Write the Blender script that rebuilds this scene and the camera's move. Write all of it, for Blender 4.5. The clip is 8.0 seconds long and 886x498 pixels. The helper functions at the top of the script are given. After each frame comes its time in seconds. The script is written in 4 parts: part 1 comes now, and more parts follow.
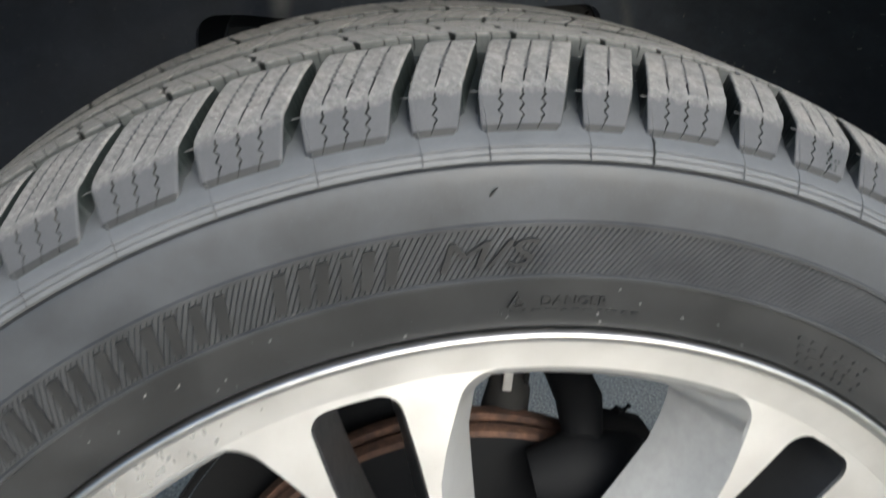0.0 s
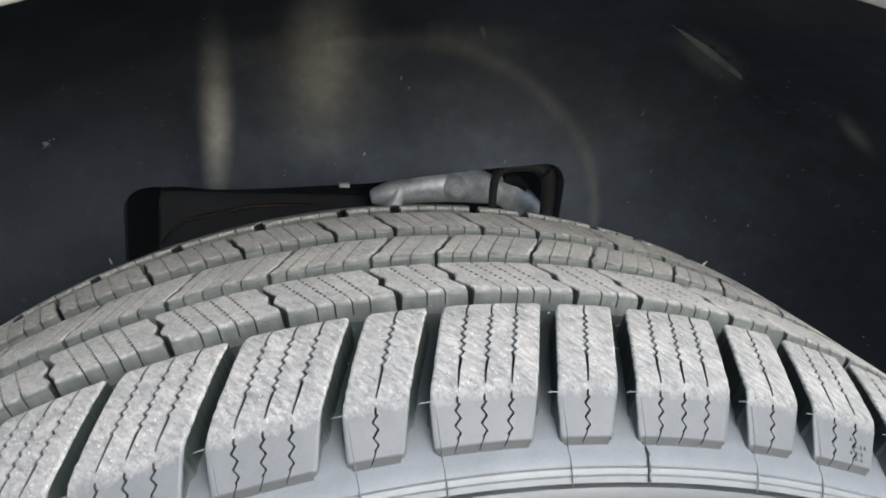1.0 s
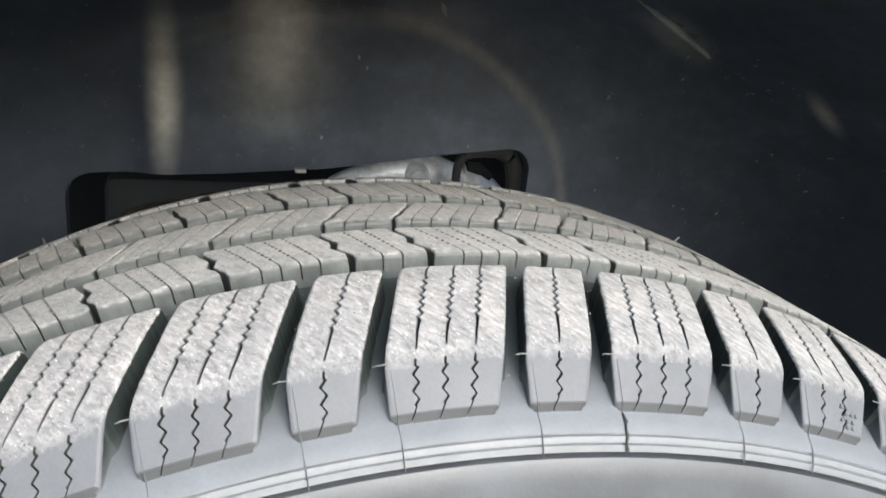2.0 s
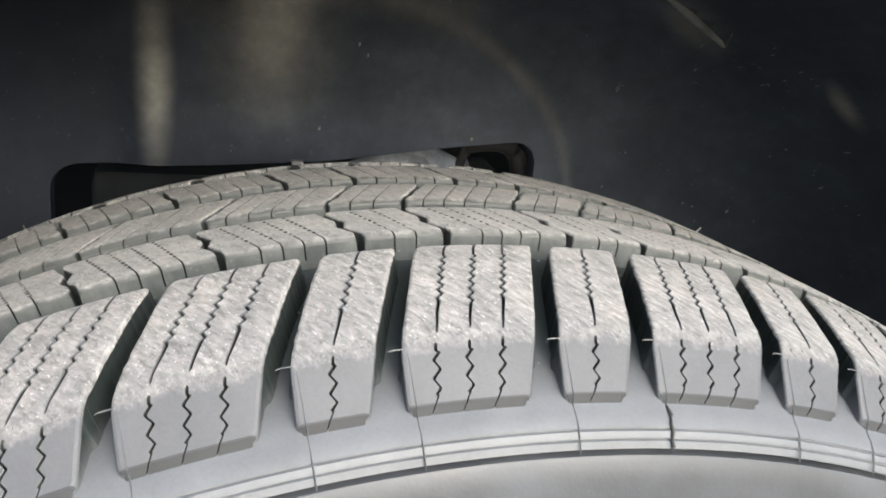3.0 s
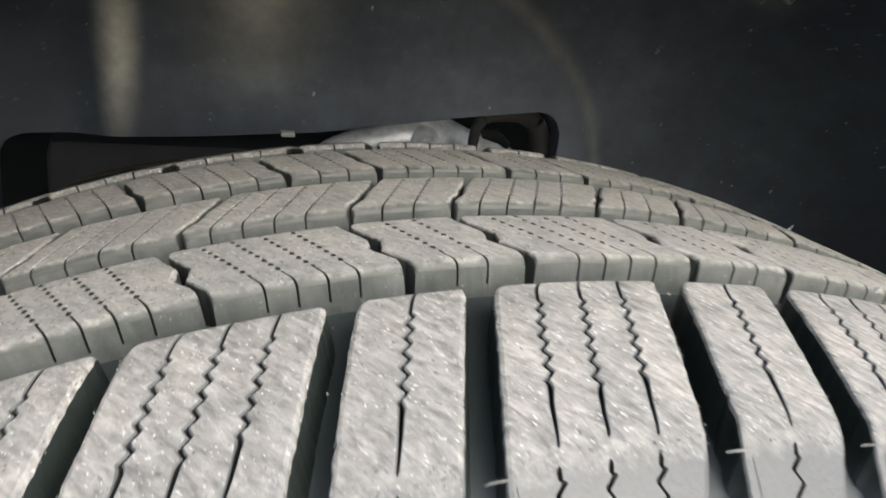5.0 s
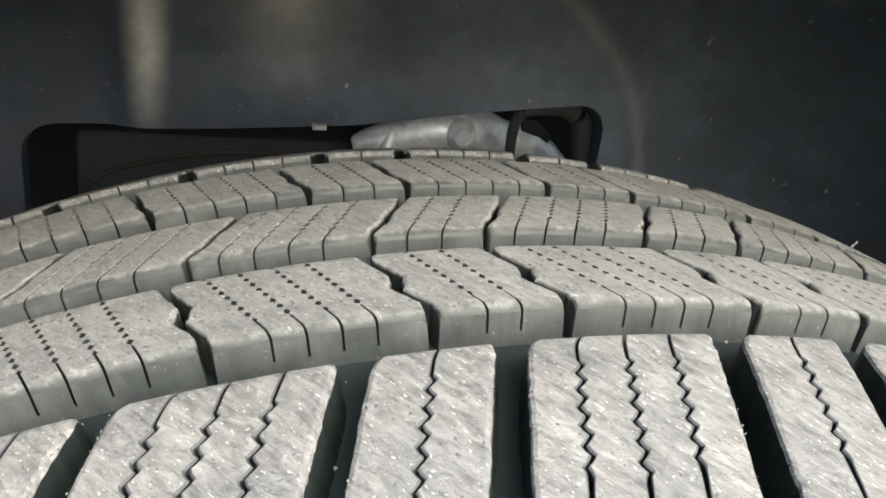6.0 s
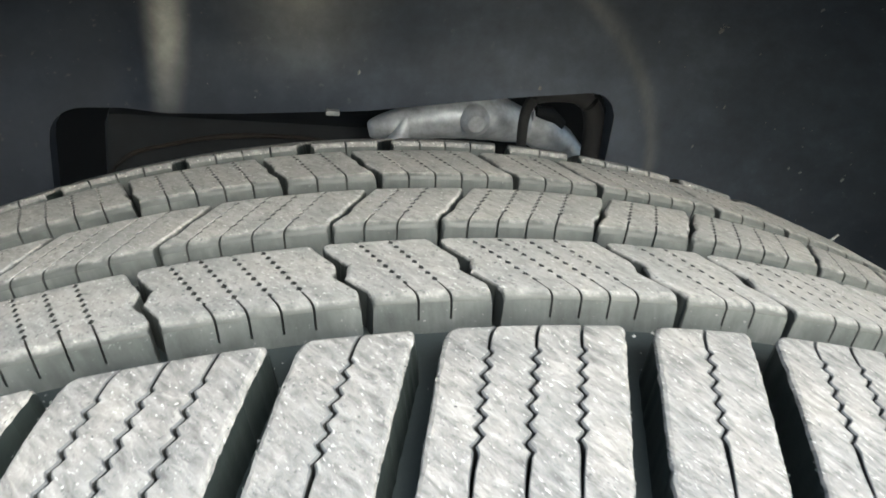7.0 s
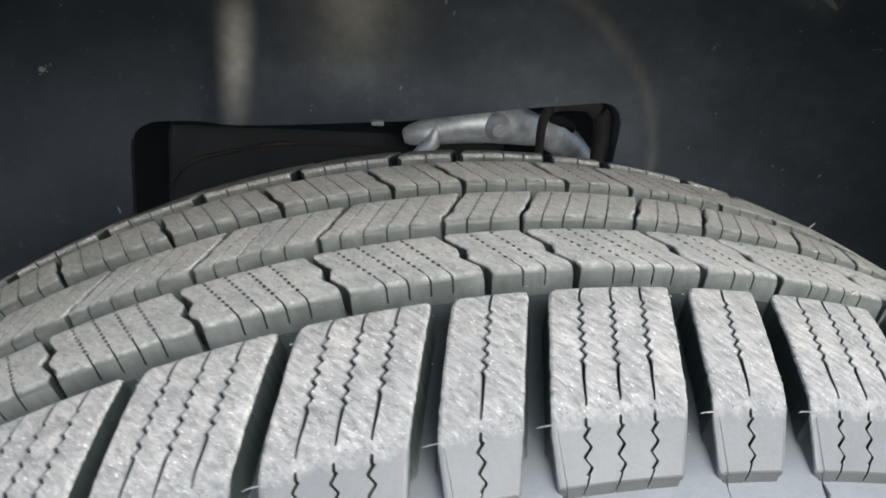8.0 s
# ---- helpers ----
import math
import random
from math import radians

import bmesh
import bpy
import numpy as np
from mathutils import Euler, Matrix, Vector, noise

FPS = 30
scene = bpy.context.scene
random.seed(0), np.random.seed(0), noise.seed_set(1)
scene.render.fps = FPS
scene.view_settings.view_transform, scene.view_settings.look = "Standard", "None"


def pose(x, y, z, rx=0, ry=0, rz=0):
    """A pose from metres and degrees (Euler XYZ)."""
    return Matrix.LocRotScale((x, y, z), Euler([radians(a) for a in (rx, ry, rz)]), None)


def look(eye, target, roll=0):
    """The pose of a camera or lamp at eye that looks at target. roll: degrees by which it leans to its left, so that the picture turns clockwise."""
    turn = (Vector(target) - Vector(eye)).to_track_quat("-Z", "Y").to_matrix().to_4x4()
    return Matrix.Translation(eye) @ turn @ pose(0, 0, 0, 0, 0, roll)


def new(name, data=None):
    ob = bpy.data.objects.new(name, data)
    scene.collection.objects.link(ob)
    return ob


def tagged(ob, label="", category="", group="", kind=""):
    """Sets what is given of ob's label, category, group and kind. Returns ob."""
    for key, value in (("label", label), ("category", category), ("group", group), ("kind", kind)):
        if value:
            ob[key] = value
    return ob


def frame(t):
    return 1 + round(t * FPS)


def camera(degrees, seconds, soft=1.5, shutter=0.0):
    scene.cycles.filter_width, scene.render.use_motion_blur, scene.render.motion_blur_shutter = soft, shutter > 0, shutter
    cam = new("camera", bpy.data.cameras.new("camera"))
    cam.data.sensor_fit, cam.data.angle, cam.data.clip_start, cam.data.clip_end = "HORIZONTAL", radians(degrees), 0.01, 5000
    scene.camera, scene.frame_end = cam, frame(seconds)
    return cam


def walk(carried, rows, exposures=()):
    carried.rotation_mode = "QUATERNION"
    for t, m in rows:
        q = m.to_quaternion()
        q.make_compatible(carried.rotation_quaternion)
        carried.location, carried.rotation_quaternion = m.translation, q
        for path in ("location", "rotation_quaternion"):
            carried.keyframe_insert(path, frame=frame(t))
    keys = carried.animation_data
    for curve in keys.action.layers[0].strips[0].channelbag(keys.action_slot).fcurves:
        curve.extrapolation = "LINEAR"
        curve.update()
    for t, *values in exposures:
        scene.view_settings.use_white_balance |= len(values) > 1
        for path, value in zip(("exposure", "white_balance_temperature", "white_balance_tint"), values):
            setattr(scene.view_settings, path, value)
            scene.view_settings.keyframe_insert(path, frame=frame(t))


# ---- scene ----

# ---------------------------------------------------------------- camera
cam = camera(55.3, 8.0, soft=1.7, shutter=0.3)
ROWS = [
    (0, -0.1165, -0.4367, 0.8915, 67.06, -5.05, -8.70),
    (0.5, -0.1002, -0.3827, 0.9185, 70.54, -4.48, -9.64),
    (1, -0.0999, -0.3466, 0.9482, 72.56, -4.39, -11.55),
    (1.5, -0.0936, -0.3293, 0.9355, 73.25, -4.49, -12.82),
    (2, -0.0914, -0.3278, 0.9217, 73.59, -4.78, -13.96),
    (2.2, -0.0924, -0.3285, 0.9140, 73.58, -4.95, -14.44),
    (3.3, -0.0927, -0.2843, 0.8978, 74.45, -5.17, -14.47),
    (3.5, -0.0918, -0.2709, 0.8932, 74.19, -5.22, -14.53),
    (4, -0.1103, -0.2522, 0.9007, 73.43, -5.66, -14.93),
    (4.5, -0.1039, -0.2389, 0.8993, 72.62, -5.81, -15.68),
    (5, -0.0941, -0.2128, 0.8942, 71.78, -5.96, -15.93),
    (5.2, -0.0962, -0.1973, 0.8989, 71.60, -5.82, -15.91),
    (6.5, -0.0743, -0.1891, 0.9010, 68.94, -6.22, -10.99),
    (7, -0.0660, -0.2050, 0.9098, 68.29, -5.79, -9.90),
    (7.5, -0.0819, -0.2451, 0.9125, 67.98, -5.42, -9.29),
    (8, -0.1163, -0.2726, 0.9339, 68.07, -5.47, -11.18),
]
EXPOSURES = [(0.0, 1.0, 6150, 5), (0.5, 1.38, 6050, 5), (1.0, 1.8, 5980, 5), (2.0, 2.07, 6130, 6), (3.5, 1.82, 6400, 7), (4.0, 1.9, 6420, 7), (4.5, 1.88, 6450, 7),
             (5.2, 1.74, 6450, 5), (6.5, 2.05, 6400, 2), (7.0, 2.07, 6150, 1), (7.5, 2.0, 6060, 3), (8.0, 1.82, 5980, 4)]
walk(cam, [(t, pose(x, y, z, rx, ry, rz)) for t, x, y, z, rx, ry, rz in ROWS], EXPOSURES)

# ---------------------------------------------------------------- light
world = bpy.data.worlds.new("overcast_sky")
scene.world = world
world.use_nodes = True
wn, wl = world.node_tree.nodes, world.node_tree.links
sky = wn.new("ShaderNodeTexSky")
sky.sky_type = "NISHITA"
sky.sun_disc = False
sky.sun_elevation, sky.sun_rotation = radians(31), radians(166)
sky.air_density, sky.dust_density, sky.ozone_density = 1.0, 4.0, 1.0
wl.new(sky.outputs[0], wn["Background"].inputs[0])
wn["Background"].inputs[1].default_value = 0.15

sun_data = bpy.data.lights.new("sun", "SUN")
sun_data.energy, sun_data.angle, sun_data.color = 1.4, radians(50), (0.96, 0.99, 1.02)
sun = new("sun", sun_data)
sun.matrix_world = look((0.6, -2.45, 2.05), (0, 0, 0.6))


# ---------------------------------------------------------------- materials
def material(name, color, rough, metal=0.0, spec=0.5):
    m = bpy.data.materials.new(name)
    m.use_nodes = True
    b = m.node_tree.nodes["Principled BSDF"]
    b.inputs["Base Color"].default_value = (*color, 1)
    b.inputs["Roughness"].default_value = rough
    b.inputs["Metallic"].default_value = metal
    b.inputs["Specular IOR Level"].default_value = spec
    return m, m.node_tree.nodes, m.node_tree.links, b


def coords(n, l, scale, shift=True):
    """Object coordinates, stretched, with a random shift for each piece."""
    tc = n.new("ShaderNodeTexCoord")
    mp = n.new("ShaderNodeMapping")
    mp.inputs["Scale"].default_value = scale
    l.new(tc.outputs["Object"], mp.inputs["Vector"])
    if shift:
        oi = n.new("ShaderNodeObjectInfo")
        mul = n.new("ShaderNodeMath")
        mul.operation = "MULTIPLY"
        mul.inputs[1].default_value = 37.0
        l.new(oi.outputs["Random"], mul.inputs[0])
        l.new(mul.outputs[0], mp.inputs["Location"])
    return mp


def noise_tex(n, l, vec, scale, detail=4.0, rough=0.6):
    t = n.new("ShaderNodeTexNoise")
    t.inputs["Scale"].default_value, t.inputs["Detail"].default_value, t.inputs["Roughness"].default_value = scale, detail, rough
    l.new(vec.outputs[0], t.inputs["Vector"])
    return t


def ramp(n, l, fac, stops):
    r = n.new("ShaderNodeValToRGB")
    while len(r.color_ramp.elements) < len(stops):
        r.color_ramp.elements.new(0.5)
    for e, (p, c) in zip(r.color_ramp.elements, stops):
        e.position, e.color = p, (*c, 1)
    l.new(fac, r.inputs[0])
    return r


def mixed(n, l, fac, a, b, mode="MIX"):
    m = n.new("ShaderNodeMix")
    m.data_type, m.blend_type = "RGBA", mode
    if isinstance(fac, float):
        m.inputs["Factor"].default_value = fac
    else:
        l.new(fac, m.inputs["Factor"])
    for sock, v in ((m.inputs[6], a), (m.inputs[7], b)):
        if isinstance(v, tuple):
            sock.default_value = (*v, 1)
        else:
            l.new(v, sock)
    return m.outputs[2]


def bump(n, l, bsdf, height, strength, distance):
    b = n.new("ShaderNodeBump")
    b.inputs["Strength"].default_value, b.inputs["Distance"].default_value = strength, distance
    l.new(height, b.inputs["Height"])
    l.new(b.outputs[0], bsdf.inputs["Normal"])
    return b


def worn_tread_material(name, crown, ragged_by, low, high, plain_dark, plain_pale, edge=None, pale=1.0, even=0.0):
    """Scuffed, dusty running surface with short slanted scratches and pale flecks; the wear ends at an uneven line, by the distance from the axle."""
    m, n, l, b = material(name, (0.12, 0.12, 0.115), 0.75, spec=0.35)
    tc = n.new("ShaderNodeTexCoord")
    oi = n.new("ShaderNodeObjectInfo")
    mul = n.new("ShaderNodeMath")
    mul.operation, mul.inputs[1].default_value = "MULTIPLY", 37.0
    l.new(oi.outputs["Random"], mul.inputs[0])
    turn = n.new("ShaderNodeMapping")
    turn.inputs["Rotation"].default_value = (0, 0, radians(58))
    l.new(tc.outputs["Object"], turn.inputs["Vector"])
    l.new(mul.outputs[0], turn.inputs["Location"])

    def scaled(x, y, z):
        mp = n.new("ShaderNodeMapping")
        mp.inputs["Scale"].default_value = (x, y, z)
        l.new(turn.outputs[0], mp.inputs["Vector"])
        return mp

    scratch = noise_tex(n, l, scaled(178, 560, 400), 1.0, 5.0, 0.62)
    scratch.inputs["Distortion"].default_value = 0.45
    nick = noise_tex(n, l, scaled(650, 1500, 1050), 1.0, 3.0, 0.6)
    grain = noise_tex(n, l, scaled(*(900 - 350 * even,) * 3), 1.0, 3.0, 0.7)
    stain = noise_tex(n, l, scaled(60, 60, 60), 1.0, 4.0, 0.6)
    tone = ramp(n, l, scratch.outputs[0], [(0.29, (0.098, 0.097, 0.097)), (0.43, (0.168, 0.166, 0.165)), (0.56, (0.223, 0.220, 0.217)), (0.70, (0.286, 0.283, 0.278))])
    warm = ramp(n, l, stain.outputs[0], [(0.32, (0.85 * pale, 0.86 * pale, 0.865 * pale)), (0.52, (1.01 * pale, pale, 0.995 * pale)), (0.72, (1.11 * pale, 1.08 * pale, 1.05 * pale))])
    calm = mixed(n, l, even, tone.outputs[0], (0.198, 0.196, 0.194))
    c1 = mixed(n, l, 1.0, calm, warm.outputs[0], "MULTIPLY")
    flecks = ramp(n, l, nick.outputs[0], [(0.635, (0, 0, 0)), (0.675, (1, 1, 1))])
    c2 = mixed(n, l, flecks.outputs[0], c1, (0.46, 0.457, 0.448))
    pits = ramp(n, l, grain.outputs[0], [(0.30 + 0.05 * even, (1, 1, 1)), (0.38 + 0.07 * even, (0, 0, 0))])
    c3 = mixed(n, l, pits.outputs[0], c2, (0.075, 0.077, 0.078))
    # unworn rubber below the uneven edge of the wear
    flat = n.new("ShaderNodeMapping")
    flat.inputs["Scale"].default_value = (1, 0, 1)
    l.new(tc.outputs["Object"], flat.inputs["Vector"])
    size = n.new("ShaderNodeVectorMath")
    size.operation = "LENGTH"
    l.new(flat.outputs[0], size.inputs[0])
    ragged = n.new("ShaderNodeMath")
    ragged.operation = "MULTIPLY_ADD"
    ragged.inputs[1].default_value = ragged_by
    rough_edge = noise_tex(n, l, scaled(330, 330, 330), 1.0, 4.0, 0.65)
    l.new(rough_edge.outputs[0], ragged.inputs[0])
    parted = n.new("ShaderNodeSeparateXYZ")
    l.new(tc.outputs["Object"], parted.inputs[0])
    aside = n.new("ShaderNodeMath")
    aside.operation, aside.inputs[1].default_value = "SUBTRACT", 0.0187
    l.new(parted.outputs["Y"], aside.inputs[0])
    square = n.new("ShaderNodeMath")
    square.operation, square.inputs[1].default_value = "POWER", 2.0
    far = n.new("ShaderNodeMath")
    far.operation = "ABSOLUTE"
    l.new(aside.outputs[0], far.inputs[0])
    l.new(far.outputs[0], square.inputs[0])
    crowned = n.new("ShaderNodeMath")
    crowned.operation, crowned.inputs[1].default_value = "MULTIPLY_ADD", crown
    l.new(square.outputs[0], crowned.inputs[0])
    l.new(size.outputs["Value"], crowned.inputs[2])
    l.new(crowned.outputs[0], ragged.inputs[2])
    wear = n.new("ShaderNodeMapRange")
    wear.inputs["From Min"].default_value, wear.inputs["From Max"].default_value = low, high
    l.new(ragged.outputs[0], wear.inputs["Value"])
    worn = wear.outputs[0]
    if edge is not None:                 # the running surface is less scuffed along the edge of its rib
        uneven = n.new("ShaderNodeMath")
        uneven.operation, uneven.inputs[1].default_value = "MULTIPLY_ADD", 0.0030
        l.new(rough_edge.outputs[0], uneven.inputs[0])
        l.new(parted.outputs["Y"], uneven.inputs[2])
        inward = n.new("ShaderNodeMapRange")
        inward.inputs["From Min"].default_value, inward.inputs["From Max"].default_value = edge + 0.0016, edge + 0.0040
        inward.inputs["To Min"].default_value = 0.22
        l.new(uneven.outputs[0], inward.inputs["Value"])
        less = n.new("ShaderNodeMath")
        less.operation = "MULTIPLY"
        l.new(worn, less.inputs[0])
        l.new(inward.outputs[0], less.inputs[1])
        worn = less.outputs[0]
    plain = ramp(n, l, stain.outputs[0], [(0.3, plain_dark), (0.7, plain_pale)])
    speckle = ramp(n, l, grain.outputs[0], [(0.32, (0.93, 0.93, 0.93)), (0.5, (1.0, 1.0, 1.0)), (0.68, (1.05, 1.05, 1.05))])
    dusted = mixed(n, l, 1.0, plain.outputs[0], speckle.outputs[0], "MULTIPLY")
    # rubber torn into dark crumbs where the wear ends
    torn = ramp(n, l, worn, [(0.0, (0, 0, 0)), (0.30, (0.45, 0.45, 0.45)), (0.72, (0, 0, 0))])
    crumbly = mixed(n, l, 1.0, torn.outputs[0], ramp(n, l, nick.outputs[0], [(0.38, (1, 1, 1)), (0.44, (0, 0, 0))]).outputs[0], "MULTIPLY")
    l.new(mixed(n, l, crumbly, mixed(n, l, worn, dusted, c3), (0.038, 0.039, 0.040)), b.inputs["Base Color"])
    both = mixed(n, l, 0.35 + 0.4 * even, scratch.outputs[0], grain.outputs[0])
    height = mixed(n, l, worn, mixed(n, l, 0.16, (0.42, 0.42, 0.42), grain.outputs[0]), both)
    bump(n, l, b, height, 1.0, 0.0009)
    gloss = n.new("ShaderNodeMapRange")
    gloss.inputs["To Min"].default_value, gloss.inputs["To Max"].default_value = 0.52, 0.78
    l.new(worn, gloss.inputs["Value"])
    l.new(gloss.outputs[0], b.inputs["Roughness"])
    return m


def dusty_face_material():
    """Side faces of the ribs: smooth grey rubber with dust film, upright streaks and pale specks."""
    m, n, l, b = material("block_face_rubber", (0.03, 0.032, 0.032), 0.6, spec=0.35)
    v = coords(n, l, (1, 1, 1))
    film = noise_tex(n, l, v, 55.0, 5.0, 0.65)
    w = coords(n, l, (420, 420, 60))
    streak = noise_tex(n, l, w, 1.0, 3.0, 0.6)
    g = noise_tex(n, l, v, 1100.0, 2.0, 0.6)
    c = ramp(n, l, film.outputs[0], [(0.30, (0.026, 0.0300, 0.0295)), (0.50, (0.047, 0.0515, 0.0503)), (0.72, (0.074, 0.0785, 0.0762))])
    st = ramp(n, l, streak.outputs[0], [(0.32, (0.78, 0.79, 0.79)), (0.55, (1.0, 1.0, 1.0)), (0.72, (1.25, 1.25, 1.23))])
    c1 = mixed(n, l, 1.0, c.outputs[0], st.outputs[0], "MULTIPLY")
    specks = ramp(n, l, g.outputs[0], [(0.70, (0, 0, 0)), (0.76, (0.8, 0.8, 0.8))])
    l.new(mixed(n, l, specks.outputs[0], c1, (0.20, 0.20, 0.195)), b.inputs["Base Color"])
    bump(n, l, b, g.outputs[0], 0.25, 0.0004)
    return m


def moulded_rubber_material(name, dark, pale, rough, grit=None):
    """Smooth moulded rubber with a grey bloom."""
    m, n, l, b = material(name, dark, rough, spec=0.4)
    v = coords(n, l, (1, 1, 1))
    cloud = noise_tex(n, l, v, 38.0, 5.0, 0.6)
    grain = noise_tex(n, l, v, 900.0, 2.0, 0.6)
    c = ramp(n, l, cloud.outputs[0], [(0.3, dark), (0.7, pale)])
    at = 0.68 if grit is None else 0.645
    flecks = ramp(n, l, grain.outputs[0], [(at, (0, 0, 0)), (at + 0.08, (0.5, 0.5, 0.5))])
    blot = noise_tex(n, l, v, 11.0, 7.0, 0.68)
    stain = ramp(n, l, blot.outputs[0], [(0.34, (0.80, 0.80, 0.80)), (0.50, (1.0, 1.0, 1.0)), (0.66, (1.13, 1.13, 1.13))])
    clouded = mixed(n, l, 1.0, c.outputs[0], stain.outputs[0], "MULTIPLY")
    l.new(mixed(n, l, flecks.outputs[0], clouded, grit or tuple(min(1, 1.6 * x) for x in pale)), b.inputs["Base Color"])
    r = ramp(n, l, cloud.outputs[0], [(0.3, (rough - 0.08,) * 3), (0.7, (rough + 0.1,) * 3)])
    l.new(r.outputs[0], b.inputs["Roughness"])
    bump(n, l, b, grain.outputs[0], 0.2, 0.0003)
    return m


def ringed_shaded_rubber_material(name, top, mid, deep):
    """Shoulder of the tyre: grey bloom on the outer rings; the ramp to black paints the grooves' shade."""
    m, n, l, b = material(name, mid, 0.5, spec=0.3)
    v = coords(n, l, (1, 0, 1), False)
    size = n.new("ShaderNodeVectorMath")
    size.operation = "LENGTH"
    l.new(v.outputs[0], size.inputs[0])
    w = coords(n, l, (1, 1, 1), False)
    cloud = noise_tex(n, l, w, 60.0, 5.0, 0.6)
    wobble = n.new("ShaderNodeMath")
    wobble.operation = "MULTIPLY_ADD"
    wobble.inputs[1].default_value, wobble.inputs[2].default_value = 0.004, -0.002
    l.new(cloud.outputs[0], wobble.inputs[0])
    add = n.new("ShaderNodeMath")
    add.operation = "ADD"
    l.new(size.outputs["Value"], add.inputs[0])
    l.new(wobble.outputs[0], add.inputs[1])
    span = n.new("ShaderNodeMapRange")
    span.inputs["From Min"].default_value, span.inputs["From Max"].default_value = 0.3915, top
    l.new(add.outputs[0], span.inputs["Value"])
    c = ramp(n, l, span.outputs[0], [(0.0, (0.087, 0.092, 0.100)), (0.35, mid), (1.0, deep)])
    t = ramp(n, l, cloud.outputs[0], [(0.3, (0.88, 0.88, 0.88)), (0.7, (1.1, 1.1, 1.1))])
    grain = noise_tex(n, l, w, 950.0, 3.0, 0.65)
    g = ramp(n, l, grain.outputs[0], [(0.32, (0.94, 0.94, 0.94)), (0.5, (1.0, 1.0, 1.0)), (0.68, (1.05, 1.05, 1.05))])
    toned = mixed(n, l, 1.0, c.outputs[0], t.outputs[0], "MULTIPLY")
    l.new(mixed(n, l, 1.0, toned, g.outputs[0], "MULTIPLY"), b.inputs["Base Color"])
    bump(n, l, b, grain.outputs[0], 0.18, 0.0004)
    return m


MARK_LEAN = -29     # lean of the gusset highlight and the scrape on the liner, in degrees


def plastic_liner_material():
    """Black moulded plastic with road film, dirt, dried splashes and fine pits, and with painted reflections and
    highlights.
    """
    m, n, l, b = material("liner_plastic", (0.03, 0.03, 0.03), 0.55, spec=0.2)
    v = coords(n, l, (1, 1, 1), False)
    film = noise_tex(n, l, v, 7.0, 5.0, 0.6)
    spots = noise_tex(n, l, v, 160.0, 3.0, 0.6)
    c = ramp(n, l, film.outputs[0], [(0.3, (0.009, 0.0120, 0.0180)), (0.7, (0.018, 0.0222, 0.0318))])
    s = ramp(n, l, spots.outputs[0], [(0.66, (0, 0, 0)), (0.74, (0.35, 0.35, 0.35))])
    grime = noise_tex(n, l, v, 26.0, 8.0, 0.72)
    g = ramp(n, l, grime.outputs[0], [(0.34, (0.76, 0.76, 0.76)), (0.52, (1.0, 1.0, 1.0)), (0.68, (1.32, 1.32, 1.29))])
    base = mixed(n, l, s.outputs[0], c.outputs[0], (0.09, 0.087, 0.080))

    def spot(x, z, wide, high, strong, lean=0.0):
        """A soft patch round a place on the liner, for painted light and for dirt, turned by lean."""
        tc = n.new("ShaderNodeTexCoord")
        at, turned, mp = (n.new("ShaderNodeMapping") for _ in range(3))
        at.inputs["Location"].default_value = (-x, 0, -z)
        turned.inputs["Rotation"].default_value = (0, radians(lean), 0)
        mp.inputs["Scale"].default_value = (1 / wide, 0, 1 / high)
        l.new(tc.outputs["Object"], at.inputs["Vector"])
        l.new(at.outputs[0], turned.inputs["Vector"])
        l.new(turned.outputs[0], mp.inputs["Vector"])
        size = n.new("ShaderNodeVectorMath")
        size.operation = "LENGTH"
        l.new(mp.outputs[0], size.inputs[0])
        span = n.new("ShaderNodeMapRange")
        span.interpolation_type = "SMOOTHSTEP"
        span.inputs["From Min"].default_value, span.inputs["From Max"].default_value = 1.0, 0.0
        span.inputs["To Min"].default_value, span.inputs["To Max"].default_value = 0.0, strong
        l.new(size.outputs["Value"], span.inputs["Value"])
        broken = n.new("ShaderNodeMath")
        broken.operation = "MULTIPLY"
        l.new(span.outputs[0], broken.inputs[0])
        l.new(film.outputs[0], broken.inputs[1])
        return broken.outputs[0]

    # light on the middle and right of the liner, put into the colour
    base = mixed(n, l, spot(0.120, 0.435, 0.31, 0.22, 1.0), base, (0.084, 0.099, 0.128))
    base = mixed(n, l, spot(0.330, 0.390, 0.19, 0.16, 0.6), base, (0.060, 0.074, 0.092))
    # reflections on the liner, painted as soft pale streaks
    for place in ((-0.133, 0.425, 0.0170, 0.095, 1.3), (-0.055, 0.482, 0.036, 0.075, 2.0), (-0.050, 0.450, 0.065, 0.080, 0.6), (0.060, 0.492, 0.060, 0.020, 0.45)):
        base = mixed(n, l, spot(*place), base, (0.22, 0.222, 0.21))
    base = mixed(n, l, spot(0.215, 0.531, 0.045, 0.020, 0.9), base, (0.075, 0.066, 0.059))
    # painted highlight along the gusset and a long scrape beside it
    base = mixed(n, l, spot(0.230, 0.492, 0.046, 0.012, 1.3, MARK_LEAN), base, (0.16, 0.165, 0.155))
    base = mixed(n, l, spot(0.334, 0.447, 0.034, 0.0035, 2.0, MARK_LEAN - 10), base, (0.15, 0.145, 0.135))
    # highlight on the raised tower's edge, painted as a pale band
    tc = n.new("ShaderNodeTexCoord")
    mp = n.new("ShaderNodeMapping")
    mp.inputs["Scale"].default_value = (1 / 0.205, 0, 1 / 0.162)
    mp.inputs["Location"].default_value = (0.010 / 0.205, 0, -0.330 / 0.162)
    l.new(tc.outputs["Object"], mp.inputs["Vector"])
